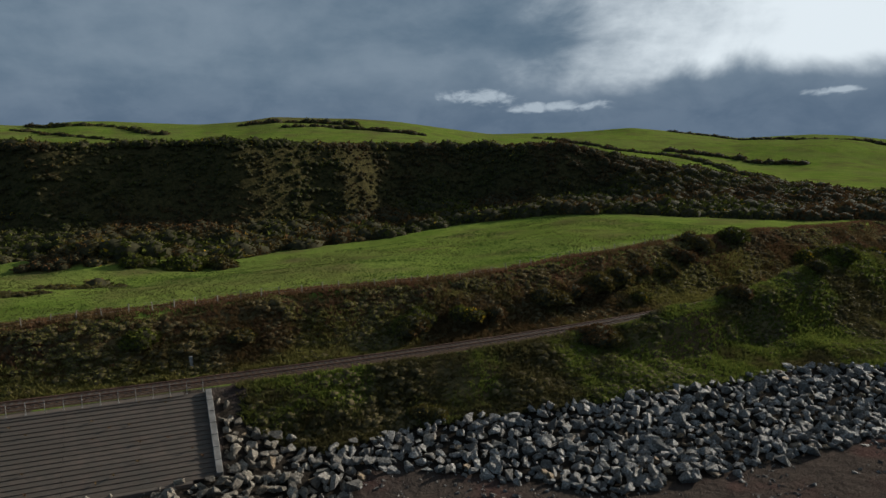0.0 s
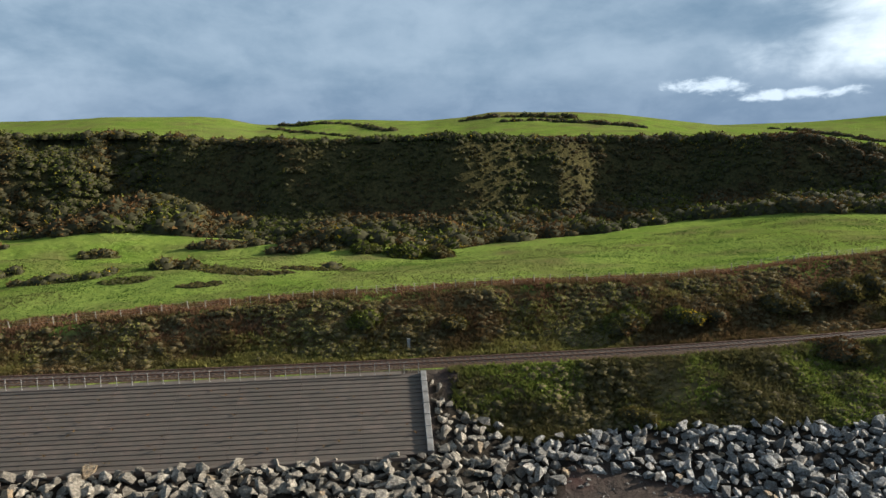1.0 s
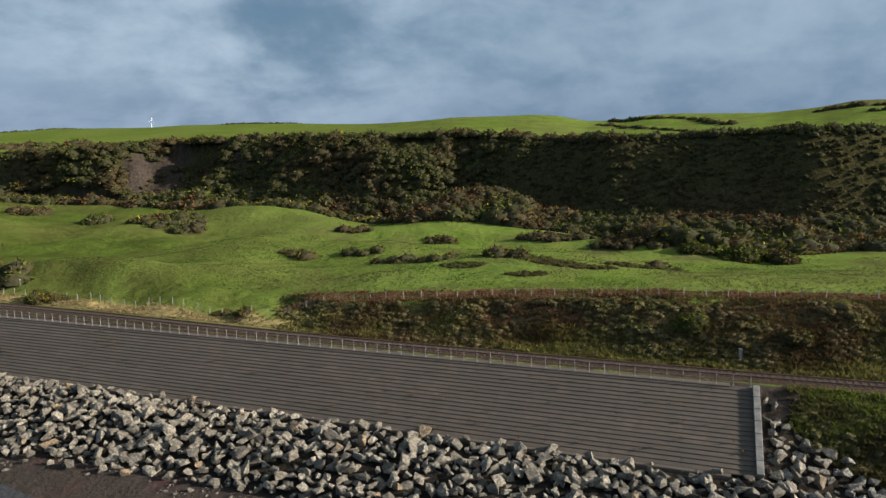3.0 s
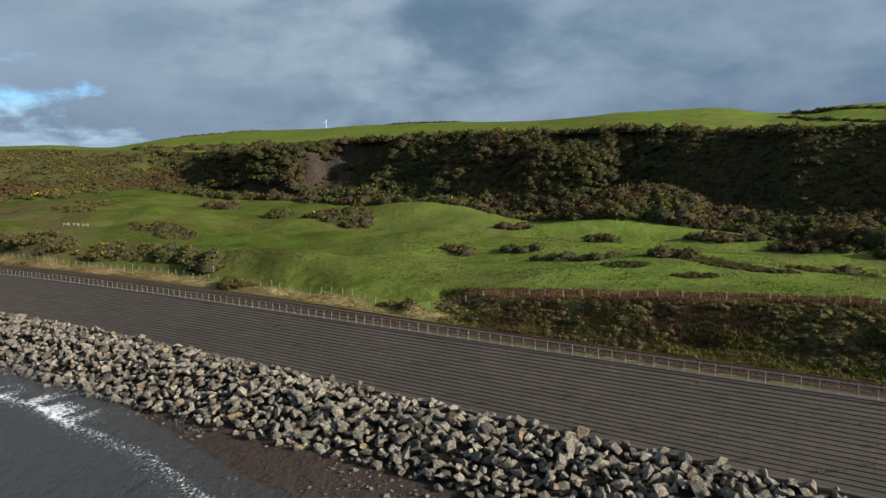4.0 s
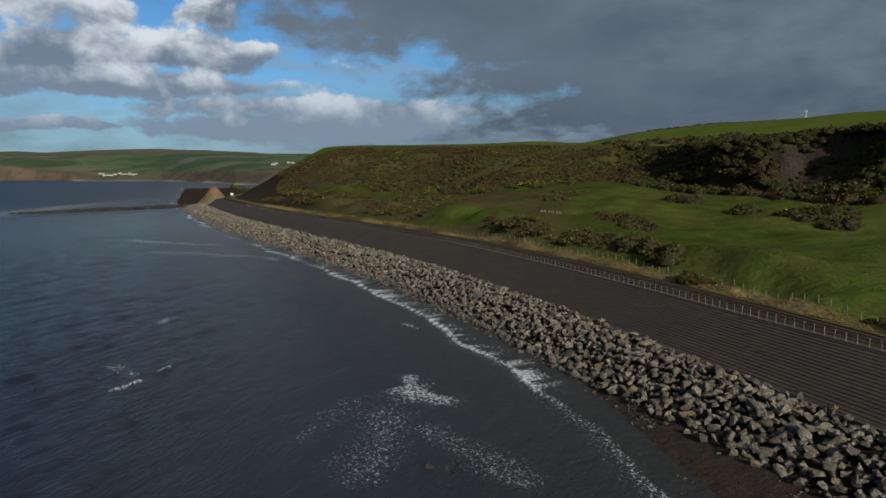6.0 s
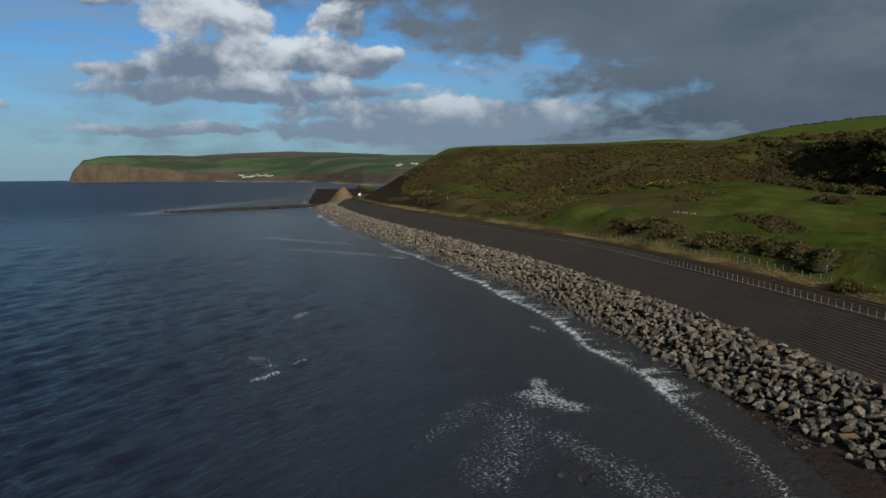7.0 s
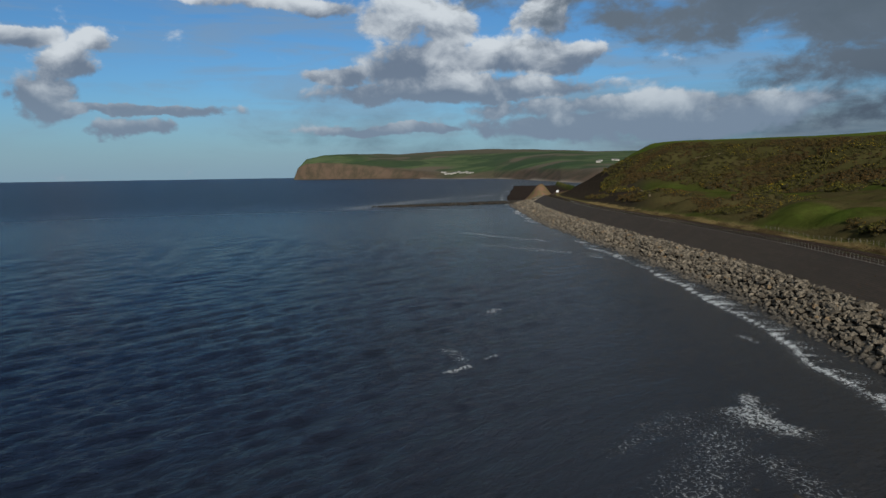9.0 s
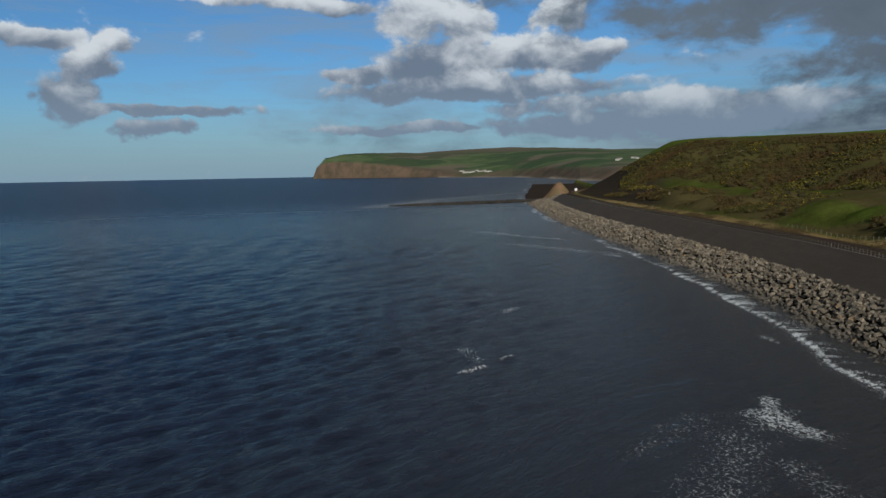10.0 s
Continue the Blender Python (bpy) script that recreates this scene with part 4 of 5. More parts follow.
def hull(seed, points=15, squash=(1, 0.8, 0.68)):
    """An angular quarried block."""
    rng = np.random.RandomState(seed)
    P = rng.uniform(-1, 1, size=(points, 3))
    P /= np.max(np.abs(P), axis=1, keepdims=True) * 0.75 + np.linalg.norm(P, axis=1, keepdims=True) * 0.25
    P *= rng.uniform(0.68, 1.12, (points, 1)) * np.array(squash)
    bm = bmesh.new()
    for p in P:
        bm.verts.new(p)
    res = bmesh.ops.convex_hull(bm, input=bm.verts[:])
    bmesh.ops.delete(bm, geom=[g for g in res["geom_interior"] if isinstance(g, bmesh.types.BMVert)], context="VERTS")
    bmesh.ops.triangulate(bm, faces=bm.faces[:])
    bm.verts.index_update()
    V = np.array([v.co[:] for v in bm.verts])
    F = np.array([[v.index for v in f.verts] for f in bm.faces])
    bm.free()
    return V, F


def tipped(V, seed):
    rng = np.random.RandomState(seed)
    m = Euler(rng.uniform(-0.9, 0.9, 3)).to_matrix()
    return V @ np.array(m).T


ROCKS = [(tipped(V, 100 + i), F) for i in range(24) for V, F in [hull(i, 11 + i % 5, (1, 0.72, 0.58))]]


def lay_rocks(x0, x1, gap, low, high, seed):
    rng = np.random.RandomState(seed)
    xs = np.arange(x0, x1, gap)
    out = []
    for row in np.arange(-96, 30, gap * 0.86):
        x = xs + (int(round((row + 96) / (gap * 0.86))) % 2) * gap * 0.5 + rng.uniform(-0.33, 0.33, len(xs)) * gap
        y = row + rng.uniform(-0.33, 0.33, len(xs)) * gap
        ok = (y > rock_toe(x) + rng.normal(0, 0.5, len(xs))) & (y < rock_head(x)) & (x < x1) & (x > x0)
        out.append(np.stack([x[ok], y[ok]], -1))
    P = np.concatenate(out)
    z, c = height(P[:, 0], P[:, 1], False)
    size = rng.uniform(low, high, len(P)) * np.where(rng.rand(len(P)) < 0.14, 1.35, 1.0)
    return np.stack([P[:, 0], P[:, 1], z + size * 0.25 + rng.uniform(-0.35, 0.42, len(P))], -1), size, rng.uniform(0, 6.283, len(P))


revetment = thing("rock_revetment", None, None, "grey angular boulders piled at the foot of the sea wall", "rocks")
P, S, T = lay_rocks(-212, 105, 0.98, 0.40, 0.78, 5)
order = np.argsort(np.hypot(P[:, 0] + 14, (P[:, 1] + 14) * 0.8))
near = np.zeros(len(P), dtype=bool)
near[order[:300]] = True
rock_meshes = [mesh_np("rock", V, F) for V, F in ROCKS]
for i, j in enumerate(np.nonzero(near)[0]):
    part("rock", rock_meshes[i % len(ROCKS)], M["rock"], revetment, at=Matrix.LocRotScale(P[j], Euler((0, 0, T[j])), (S[j] * 1.05, S[j], S[j])))
F_P, F_S, F_T = lay_rocks(-610, -212, 1.12, 0.50, 0.86, 6)
P, S, T = np.concatenate([P[~near], F_P]), np.concatenate([S[~near], F_S]), np.concatenate([T[~near], F_T])
part("rock_mass", mesh_np("rock_mass", *joined(ROCKS, P, T, S)), M["rock"], revetment, kind="stuff")


def scatter_stones(name, label, x0, x1, count, low, high, seed, test):
    rng = np.random.RandomState(seed)
    x, y = rng.uniform(x0, x1, count), rng.uniform(-45, 5, count)
    ok = test(x, y)
    x, y = x[ok], y[ok]
    z, c = height(x, y, False)
    s = rng.uniform(low, high, len(x)) ** 1.0 * rng.choice([0.6, 0.8, 1.0, 1.6], len(x))
    V, F = joined(ROCKS[:6], np.stack([x, y, z + s * 0.15], -1), rng.uniform(0, 6.28, len(x)), s)
    thing(name, mesh_np(name, V, F), M["rock"], label, "stones", kind="stuff")


scatter_stones("beach_stones", "small loose stones strewn over the dark shingle beach", -95, 110, 18000, 0.05, 0.22, 7,
               lambda x, y: (y < rock_toe(x) + 1.0) & (y > np.where(x < -40, water_edge(x) - 1, -42)) & (fbm(x, y, 6, 2, 81) > -0.15))


reef_meshes = [mesh_np("rock", V, F) for V, F in ROCKS[:8]]


def make_reef():
    """The low dark reef that runs out from the wall's far end, and the lone rocks awash."""
    rng = np.random.RandomState(9)
    s = rng.rand(2200)
    x = np.interp(s, [0, 0.45, 1], [-642, -606, -575]) + rng.normal(0, 6, len(s)) * (1.1 - s)
    y = np.interp(s, [0, 0.45, 1], [-58, -128, -185]) + rng.normal(0, 7.5, len(s)) * (1.15 - 0.6 * s)
    V, F = joined(ROCKS, np.stack([x, y, 0.7 - 0.7 * s + rng.uniform(-0.2, 0.2, len(s))], -1), rng.uniform(0, 6.28, len(s)), rng.uniform(0.8, 2.0, len(s)))
    thing("reef", mesh_np("reef", V, F), M["reef"], "low dark rock reef running out into the sea", "rocks", kind="stuff")
    n = 44
    x, y = -69 + rng.normal(0, 1.8, n), -47.5 + rng.normal(0, 1.3, n)
    ob = thing("skerry", None, None, "cluster of dark wet rocks awash in the surf", "rocks")
    for i in range(n):
        r = rng.uniform(0.2, 0.6)
        part("rock", reef_meshes[i % 8], M["reef"], ob, at=Matrix.LocRotScale((x[i], y[i], rng.uniform(-0.32, -0.02)), Euler((0, 0, rng.uniform(0, 6.28))), (r * 1.2, r, r * 0.8)))


make_reef()

# ---- railway ----
track = thing("railway_track", None, None, "single railway track of rusty rails on brown ballast", "railway track")
part("ballast_bed", mesh_np("ballast_bed", *strip(-700, 260, 4.0, [(-2.3, 8.6), (-1.5, 9.06), (1.5, 9.08), (2.3, 8.6)], track_y)), M["ballast"], track, "brown stone ballast")
for side in (-0.75, 0.75):
    part("rail", mesh_np("rail", *strip(-700, 260, 3.0, [(side - 0.07, 9.08), (side - 0.02, 9.11), (side - 0.036, 9.2), (side - 0.036, 9.25), (side + 0.036, 9.25), (side + 0.036, 9.2), (side + 0.02, 9.11), (side + 0.07, 9.08)], track_y)), M["rust"], track, "rusty steel rail")
SLEEPER = box(-0.125, 0.125, -1.25, 1.25, -0.1, 0.035)
sleeper_mesh = mesh_np("sleeper", *SLEEPER)
xs = np.arange(-104, 90, 0.65)
for x in xs[:298]:
    turn = math.atan2(float(track_y(x + 1) - track_y(x - 1)), 2.0)
    part("sleeper", sleeper_mesh, M["sleeper"], track, at=Matrix.Translation((x, float(track_y(x)), 9.08)) @ Matrix.Rotation(turn, 4, "Z"))
xs = np.arange(-420, -104.3, 0.65)
part("sleepers", mesh_np("sleepers", *joined([SLEEPER], np.stack([xs, track_y(xs), np.full(len(xs), 9.08)], -1), np.arctan2(track_y(xs + 1) - track_y(xs - 1), 2.0), np.ones(len(xs)))), M["sleeper"], track, kind="stuff")

# ---- handrail along the crest ----
handrail = thing("handrail", None, None, "galvanised two-bar steel handrail along the crest of the sea wall", "railing")
POST = merge(tube([(0, 0, 0), (0, 0, 1.16)], 0.030, 5), box(-0.09, 0.09, -0.07, 0.07, 0.0, 0.03))
post_mesh = mesh_np("post", *POST)
for i in range(290):
    x = -0.2 - 1.5 * i
    part("post", post_mesh, M["steel"], handrail, at=Matrix.Translation((x, float(wall_y(x)) + 0.22, 9.03)))
for z in (10.16, 9.62):
    xs = np.arange(-436, 0.1, 3.0)
    part("bar", mesh_np("bar", *tube(np.stack([xs, wall_y(xs) + 0.22, np.full(len(xs), z)], -1)[::-1], 0.012, 4)), M["steel"], handrail)

# ---- field fence ----


def fence_y(x):
    a = np.degrees(np.arctan2(-(x - ORIGIN[0]), 85.0))
    inner = 3.5 + bank_width(a, by_bearing(BANK_Z, a))
    return track_y(x) + inner + (6.4 - inner) * step(27, 34, a)


fence = thing("field_fence", None, None, "post and wire stock fence with weathered timber posts", "fence")
STAKE = merge(box(-0.045, 0.045, -0.045, 0.045, -0.3, 1.08))
stake_mesh = mesh_np("post", *STAKE)
rng = np.random.RandomState(14)
fx = np.arange(-232, 84, 2.5)
fx = fx + rng.uniform(-0.3, 0.3, len(fx))
fy = fence_y(fx)
fz = height(fx, fy)[0]
for x, y, z in zip(fx, fy, fz):
    part("post", stake_mesh, M["wood"], fence, at=Matrix.Translation((x, y, z)) @ Euler((rng.normal(0, 0.05), rng.normal(0, 0.05), rng.rand() * 3)).to_matrix().to_4x4())
for h in (0.4, 0.7, 1.0):
    part("wire", mesh_np("wire", *tube(np.stack([fx, fy, fz + h], -1), 0.006, 4)), M["steel"], fence)


def ground_z(x, y):
    return float(height(np.array([float(x)]), np.array([float(y)]))[0][0])


def make_trackside_post():
    ob = thing("trackside_post", None, None, "pale grey marker post beside the railway", "marker post")
    x, y = -0.8, 7.7
    ob.location = (x, y, ground_z(x, y) - 0.05)
    part("body", mesh_np("body", *merge(box(-0.16, 0.16, -0.11, 0.11, 0.12, 1.05), box(-0.18, 0.18, -0.13, 0.13, 1.05, 1.1))), M["steel"], ob)
    part("base", mesh_np("base", *box(-0.28, 0.28, -0.22, 0.22, -0.3, 0.12)), M["pier"], ob, "concrete foot")


make_trackside_post()


def make_hurdles():
    """White rail hurdles by the gap in the gorse."""
    x, y = -206.0, 36.0
    for i in range(3):
        px, py = x + 2.7 * i, y + 1.3 * i
        ob = thing("hurdle", None, None, "whitewashed timber hurdle standing in the pasture", "fence", group="white hurdles by the gorse")
        ob.matrix_basis = Matrix.Translation((px, py, ground_z(px, py))) @ Matrix.Rotation(radians(26), 4, "Z") @ Matrix.Scale(0.7, 4)
        for sx in (-1.2, 1.2):
            part("post", mesh_np("post", *box(sx - 0.07, sx + 0.07, -0.06, 0.06, -0.6, 1.1)), M["limewash"], ob)
        for z in (0.35, 0.65, 0.95):
            part("rail", mesh_np("rail", *box(-1.2, 1.2, -0.1, -0.06, z - 0.05, z + 0.05)), M["limewash"], ob)


make_hurdles()


def make_marker(x, y, tall, label):
    ob = thing("marker_post", None, None, label, "marker post")
    ob.location = (x, y, ground_z(x, y) - 0.1)
    part("pole", mesh_np("pole", *tube([(0, 0, -0.3), (0, 0, tall)], 0.03, 8)), M["steel"], ob)
    part("cap", mesh_np("cap", *box(-0.08, 0.08, -0.08, 0.08, tall, tall + 0.07)), M["white"], ob)


make_marker(-116.3, 16.8, 1.2, "slim pale grey marker post in the pasture")


def make_sign():
    x, y = -604.0, -41.5
    ob = thing("warning_sign", None, None, "white sign board on two posts beside the far track", "sign")
    ob.location = (x, y, ground_z(x, y))
    for sy in (-0.6, 0.6):
        part("post", mesh_np("post", *box(-0.06, 0.06, sy - 0.06, sy + 0.06, -0.5, 2.4)), M["steel"], ob)
    part("board", mesh_np("board", *box(0.06, 0.12, -1.1, 1.1, 1.0, 2.8)), M["white"], ob)


make_sign()


def make_footpath(name, label, points, wide):
    """A worn path laid over the hillside, from bearings and distances."""
    P = np.array(points)
    s = np.linspace(0, len(P) - 1, 60)
    a, d = np.radians(np.interp(s, np.arange(len(P)), P[:, 0])), np.interp(s, np.arange(len(P)), P[:, 1])
    x, y = ORIGIN[0] - d * np.sin(a), ORIGIN[1] + d * np.cos(a)
    n = np.stack([-np.gradient(y), np.gradient(x)], -1)
    n /= np.linalg.norm(n, axis=1, keepdims=True)
    V = []
    for o, up in ((-wide, -0.2), (-wide * 0.8, 0.16), (wide * 0.8, 0.16), (wide, -0.2)):
        px, py = x + n[:, 0] * o, y + n[:, 1] * o
        V.append(np.stack([px, py, height(px, py)[0] + up], -1))
    V = np.stack(V, 1).reshape(-1, 3)
    F = np.array([(i * 4 + j, i * 4 + j + 1, i * 4 + j + 5, i * 4 + j + 4) for i in range(59) for j in range(3)])
    thing(name, mesh_np(name, V, F, True), M["path"], label, "path", kind="structure")


make_footpath("footpath", "pale worn footpath down the grassy spur", [(80.9, 452), (80.6, 420), (80.4, 385), (80.2, 352)], 0.5)
make_footpath("hill_path", "worn earth path climbing the gorse hillside", [(76.8, 500), (76.0, 488), (75.0, 480)], 0.9)

# ---- wind turbine on the skyline ----


def make_turbine():
    a, d = radians(43.1), 905.0
    x, y = ORIGIN[0] - d * math.sin(a), ORIGIN[1] + d * math.cos(a)
    ob = thing("wind_turbine", None, None, "small white three-bladed wind turbine on the far ridge", "wind turbine")
    ob.matrix_basis = Matrix.Translation((x, y, ground_z(x, y) - 0.3)) @ Matrix.Scale(0.82, 4)
    part("tower", mesh_np("tower", *tube([(0, 0, 0), (0, 0, 5), (0, 0, 10.5)], [0.42, 0.34, 0.26], 10), True), M["white"], ob)
    nacelle = part("nacelle", mesh_np("nacelle", *box(-0.9, 0.9, -0.45, 0.45, 10.3, 11.1)), M["white"], ob)
    for i in range(3):
        w = radians(15 + 120 * i)
        u = np.array([math.sin(w) * 0.6, math.sin(w) * 0.8, math.cos(w)])
        s = np.linspace(0.2, 4.6, 6)
        part("blade", mesh_np("blade", *tube(np.array([0.5, -0.5, 10.7]) + s[:, None] * u, np.interp(s, [0.2, 1.0, 4.6], [0.16, 0.30, 0.05]), 6), True), M["white"], nacelle)


make_turbine()

# ---- far headland, bay and village ----
FA = [80, 84, 87, 90, 92.4, 96, 100, 104, 106.4, 107.6, 108.3, 108.7]
COAST = [1300, 1400, 1620, 2150, 2550, 2750, 3050, 3300, 3430, 3500, 3540, 3560]
CLIFF_Z = [20, 22, 24, 24, 15, 9, 38, 62, 85, 92, 60, -6]
LAND_E = [0.024, 0.0247, 0.0275, 0.0305, 0.0312, 0.0293, 0.0255, 0.0268, 0.0235, 0.0205, 0.008, -0.009]
LAND_D = [4300, 4300, 4300, 4300, 4300, 4200, 4000, 3850, 3750, 3700, 3690, 3690]


def make_far_land():
    az, t = np.arange(80, 108.71, 0.1), np.concatenate([np.linspace(0, 0.12, 14), np.linspace(0.14, 1.15, 40)])
    A, Q = np.meshgrid(az, t, indexing="ij")
    coast, cz, end = np.interp(A, FA, COAST), np.interp(A, FA, CLIFF_Z), np.interp(A, FA, LAND_D)
    top = 29.0 + np.interp(A, FA, LAND_E) * end
    D = coast + (end - coast) * Q
    X, Y = ORIGIN[0] - D * np.sin(np.radians(A)), ORIGIN[1] + D * np.cos(np.radians(A))
    rag = fbm(X, Y, 160, 4, 91)
    s = step(0, 0.085, Q + rag * 0.02 * (Q > 0.005))
    Z = -2 + (cz + 2) * s * (1 + 0.25 * rag) + (top - cz) * np.clip((Q - 0.06) / 0.94, 0, 1) ** 0.8 + fbm(X, Y, 700, 3, 92) * 14 * np.sin(np.pi * np.clip(Q, 0, 1))
    Z = np.where(Q > 1, top - (Q - 1) * 300, Z)
    FZ = Z
    n, m = A.shape
    i = np.arange(n * m).reshape(n, m)
    F = np.stack([i[:-1, :-1], i[1:, :-1], i[1:, 1:], i[:-1, 1:]], -1).reshape(-1, 4)
    cliff = (1 - step(0.06, 0.13, Q + 0.05 * rag)) * np.clip(cz / 20, 0, 1)
    me = mesh_np("far_headland", np.stack([X, Y, Z], -1).reshape(-1, 3), F[:, ::-1], True, {"cliff": cliff, "sand": (1 - step(0.012, 0.022, Q)) * (cz < 27)})
    thing("headland", me, M["far"], "distant headland of red-brown cliffs topped with green fields", "headland", kind="structure")

    def lay(a, e, d):
        a = radians(a)
        i = int(np.argmin(np.abs(az - math.degrees(a))))
        j = int(np.argmin(np.abs((FZ[i] - 29.0) / D[i] - e) + (t < 0.05)))
        return np.array([ORIGIN[0] - D[i, j] * math.sin(a), ORIGIN[1] + D[i, j] * math.cos(a), FZ[i, j]])

    rng = np.random.RandomState(33)
    spots = [lay(94.2 + 2.4 * i / 15 + rng.uniform(-0.06, 0.06), -0.0028 + rng.uniform(-0.0012, 0.0012), 2560) for i in range(16)]
    spots += [lay(a, e, 2450) for a, e in ((82.6, 0.0112), (82.9, 0.0110), (83.9, 0.0100), (84.05, 0.0098))]
    for p in spots:
        w, dd, h = rng.uniform(3.5, 7), rng.uniform(2.5, 4), rng.uniform(2.2, 3.6)
        ob = thing("house", None, None, "small white house with a grey pitched roof", "house", group="white houses across the bay")
        ob.matrix_basis = Matrix.Translation(Vector(p)) @ Matrix.Rotation(rng.uniform(-0.5, 0.5) + 1.57, 4, "Z")
        part("wall", mesh_np("wall", *box(-w, w, -dd, dd, -2.5, h)), M["limewash"], ob)
        R = np.array([(-w - 0.3, -dd - 0.3, h), (w + 0.3, -dd - 0.3, h), (w + 0.3, 0, h + 2.4), (-w - 0.3, 0, h + 2.4), (-w - 0.3, dd + 0.3, h), (w + 0.3, dd + 0.3, h)])
        part("roof", mesh_np("roof", R, np.array([(0, 1, 2, 3), (3, 2, 5, 4)])), M["slate"], ob)


make_far_land()

# ---- scrub, bushes and rank grass ----


def ico(sub, seed, lump):
    bm = bmesh.new()
    bmesh.ops.create_icosphere(bm, subdivisions=sub, radius=1.0)
    bm.verts.index_update()
    V = np.array([v.co[:] for v in bm.verts])
    F = np.array([[v.index for v in f.verts] for f in bm.faces])
    bm.free()
    rng = np.random.RandomState(seed)
    b = rng.normal(size=(7, 3))
    b /= np.linalg.norm(b, axis=1, keepdims=True)
    r = 1 + lump * np.max(np.clip(V @ b.T - 0.55, 0, 1), axis=1) - lump * 0.25
    V = V * r[:, None] * np.array([1, 1, 0.78])
    V[:, 2] = np.where(V[:, 2] < -0.25, -0.25, V[:, 2])
    return V, F[(V[F][:, :, 2] > -0.2).any(1)]


def shrub(seed, leaves, size, sub=1):
    """A lumpy bush: a twiggy core, coloured dark for the shade inside, and loose sprays of leaf all over it."""
    core = ico(sub, seed, 0.55)
    rng = np.random.RandomState(seed + 500)
    V, F = core
    pick = rng.randint(0, len(F), leaves)
    w = rng.dirichlet((1, 1, 1), leaves)
    C = (V[F[pick]] * w[:, :, None]).sum(1)
    out = C / np.maximum(np.linalg.norm(C, axis=1, keepdims=True), 0.05)
    C = C * rng.uniform(0.93, 1.14, (leaves, 1))
    a = out + rng.normal(0, 0.7, (leaves, 3))
    a /= np.linalg.norm(a, axis=1, keepdims=True)
    b = np.cross(a, rng.normal(size=(leaves, 3)))
    b /= np.linalg.norm(b, axis=1, keepdims=True)
    L, W = size * rng.uniform(0.7, 1.5, (leaves, 1)), size * rng.uniform(0.35, 0.7, (leaves, 1))
    LV = np.stack([C - a * L * 0.4 - b * W, C - a * L * 0.4 + b * W, C + a * L], 1).reshape(-1, 3)
    return (V * 0.93, F), (LV, np.arange(leaves * 3).reshape(-1, 3))


NEAR = [shrub(i, 130, 0.17) for i in range(8)]
FAR = [shrub(20 + i, 64, 0.20) for i in range(8)]
CLUMP = [shrub(40 + i, 46, 0.30) for i in range(6)]


def scrub(name, label, a0, a1, d0, d1, count, low, high, seed, kinds, floor=0.25, leaf="gorse"):
    rng = np.random.RandomState(seed)
    a, d = np.radians(rng.uniform(a0, a1, count)), np.sqrt(rng.uniform(d0 * d0, d1 * d1, count))
    x, y = ORIGIN[0] - d * np.sin(a), ORIGIN[1] + d * np.cos(a)
    z, c = height(x, y)
    ok = scrub_cover(x, y, c) > floor + rng.rand(count) * 0.6
    x, y, z = x[ok], y[ok], z[ok]
    size = low + (high - low) * rng.beta(1.3, 2.6, len(x)) * (1 + 0.45 * (1 - step(0.1, 0.4, c["s"][ok]))) * (0.75 + 0.5 * (fbm(x, y, 20, 2, 95) > 0))
    size = size * np.where(c["d"][ok] < c["df"][ok] - 22, np.where(c["a"][ok] < 40, 0.6, 0.75), 1.0)
    size = size * (1 - 0.55 * step(0.38, 0.5, c["s"][ok]) * (1 - step(0.86, 0.95, c["s"][ok])) * step(-40, -34, c["a"][ok]) * (1 - step(14, 18, c["a"][ok])))
    S = np.stack([size * rng.uniform(0.85, 1.3, len(x)), size * rng.uniform(0.85, 1.2, len(x)), size * rng.uniform(0.7, 1.05, len(x))], -1)
    P, T = np.stack([x, y, z + 0.1 * size], -1), rng.uniform(0, 6.28, len(x))
    ob = thing(name, None, None, label, "scrub", kind="stuff")
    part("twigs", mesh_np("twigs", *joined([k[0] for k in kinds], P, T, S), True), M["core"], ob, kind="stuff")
    part("foliage", mesh_np("foliage", *joined([k[1] for k in kinds], P, T, S)), M[leaf], ob, kind="stuff")
    return len(x)


n1 = scrub("escarpment_scrub", "dense dark gorse and bracken scrub over the steep escarpment", -58, 56, 125, 360, 44000, 1.1, 3.6, 41, FAR, 0.10)
n4 = scrub("face_scrub", "low dark gorse clinging to the steep escarpment face", -45, 50, 150, 330, 26000, 0.8, 2.1, 44, CLUMP, 0.10)
n2 = scrub("hillside_scrub", "patchy gorse scrub with yellow flowers over the seaward hillside", 54, 88, 120, 640, 52000, 0.6, 1.9, 42, CLUMP, 0.2, "heath")
n3 = scrub("field_scrub", "low gorse thickets and rushes in the pasture", -25, 56, 85, 135, 26000, 0.30, 0.95, 43, NEAR, 0.10, "flower")

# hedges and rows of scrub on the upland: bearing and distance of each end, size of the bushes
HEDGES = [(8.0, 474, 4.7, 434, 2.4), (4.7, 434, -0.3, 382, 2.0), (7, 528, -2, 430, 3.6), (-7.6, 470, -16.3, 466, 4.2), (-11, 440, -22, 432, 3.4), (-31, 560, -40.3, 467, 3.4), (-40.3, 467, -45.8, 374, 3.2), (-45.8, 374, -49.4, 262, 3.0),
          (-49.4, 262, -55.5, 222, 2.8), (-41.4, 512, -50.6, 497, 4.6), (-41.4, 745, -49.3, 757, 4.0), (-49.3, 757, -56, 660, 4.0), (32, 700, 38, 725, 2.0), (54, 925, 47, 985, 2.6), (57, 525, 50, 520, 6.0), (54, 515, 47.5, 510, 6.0)]


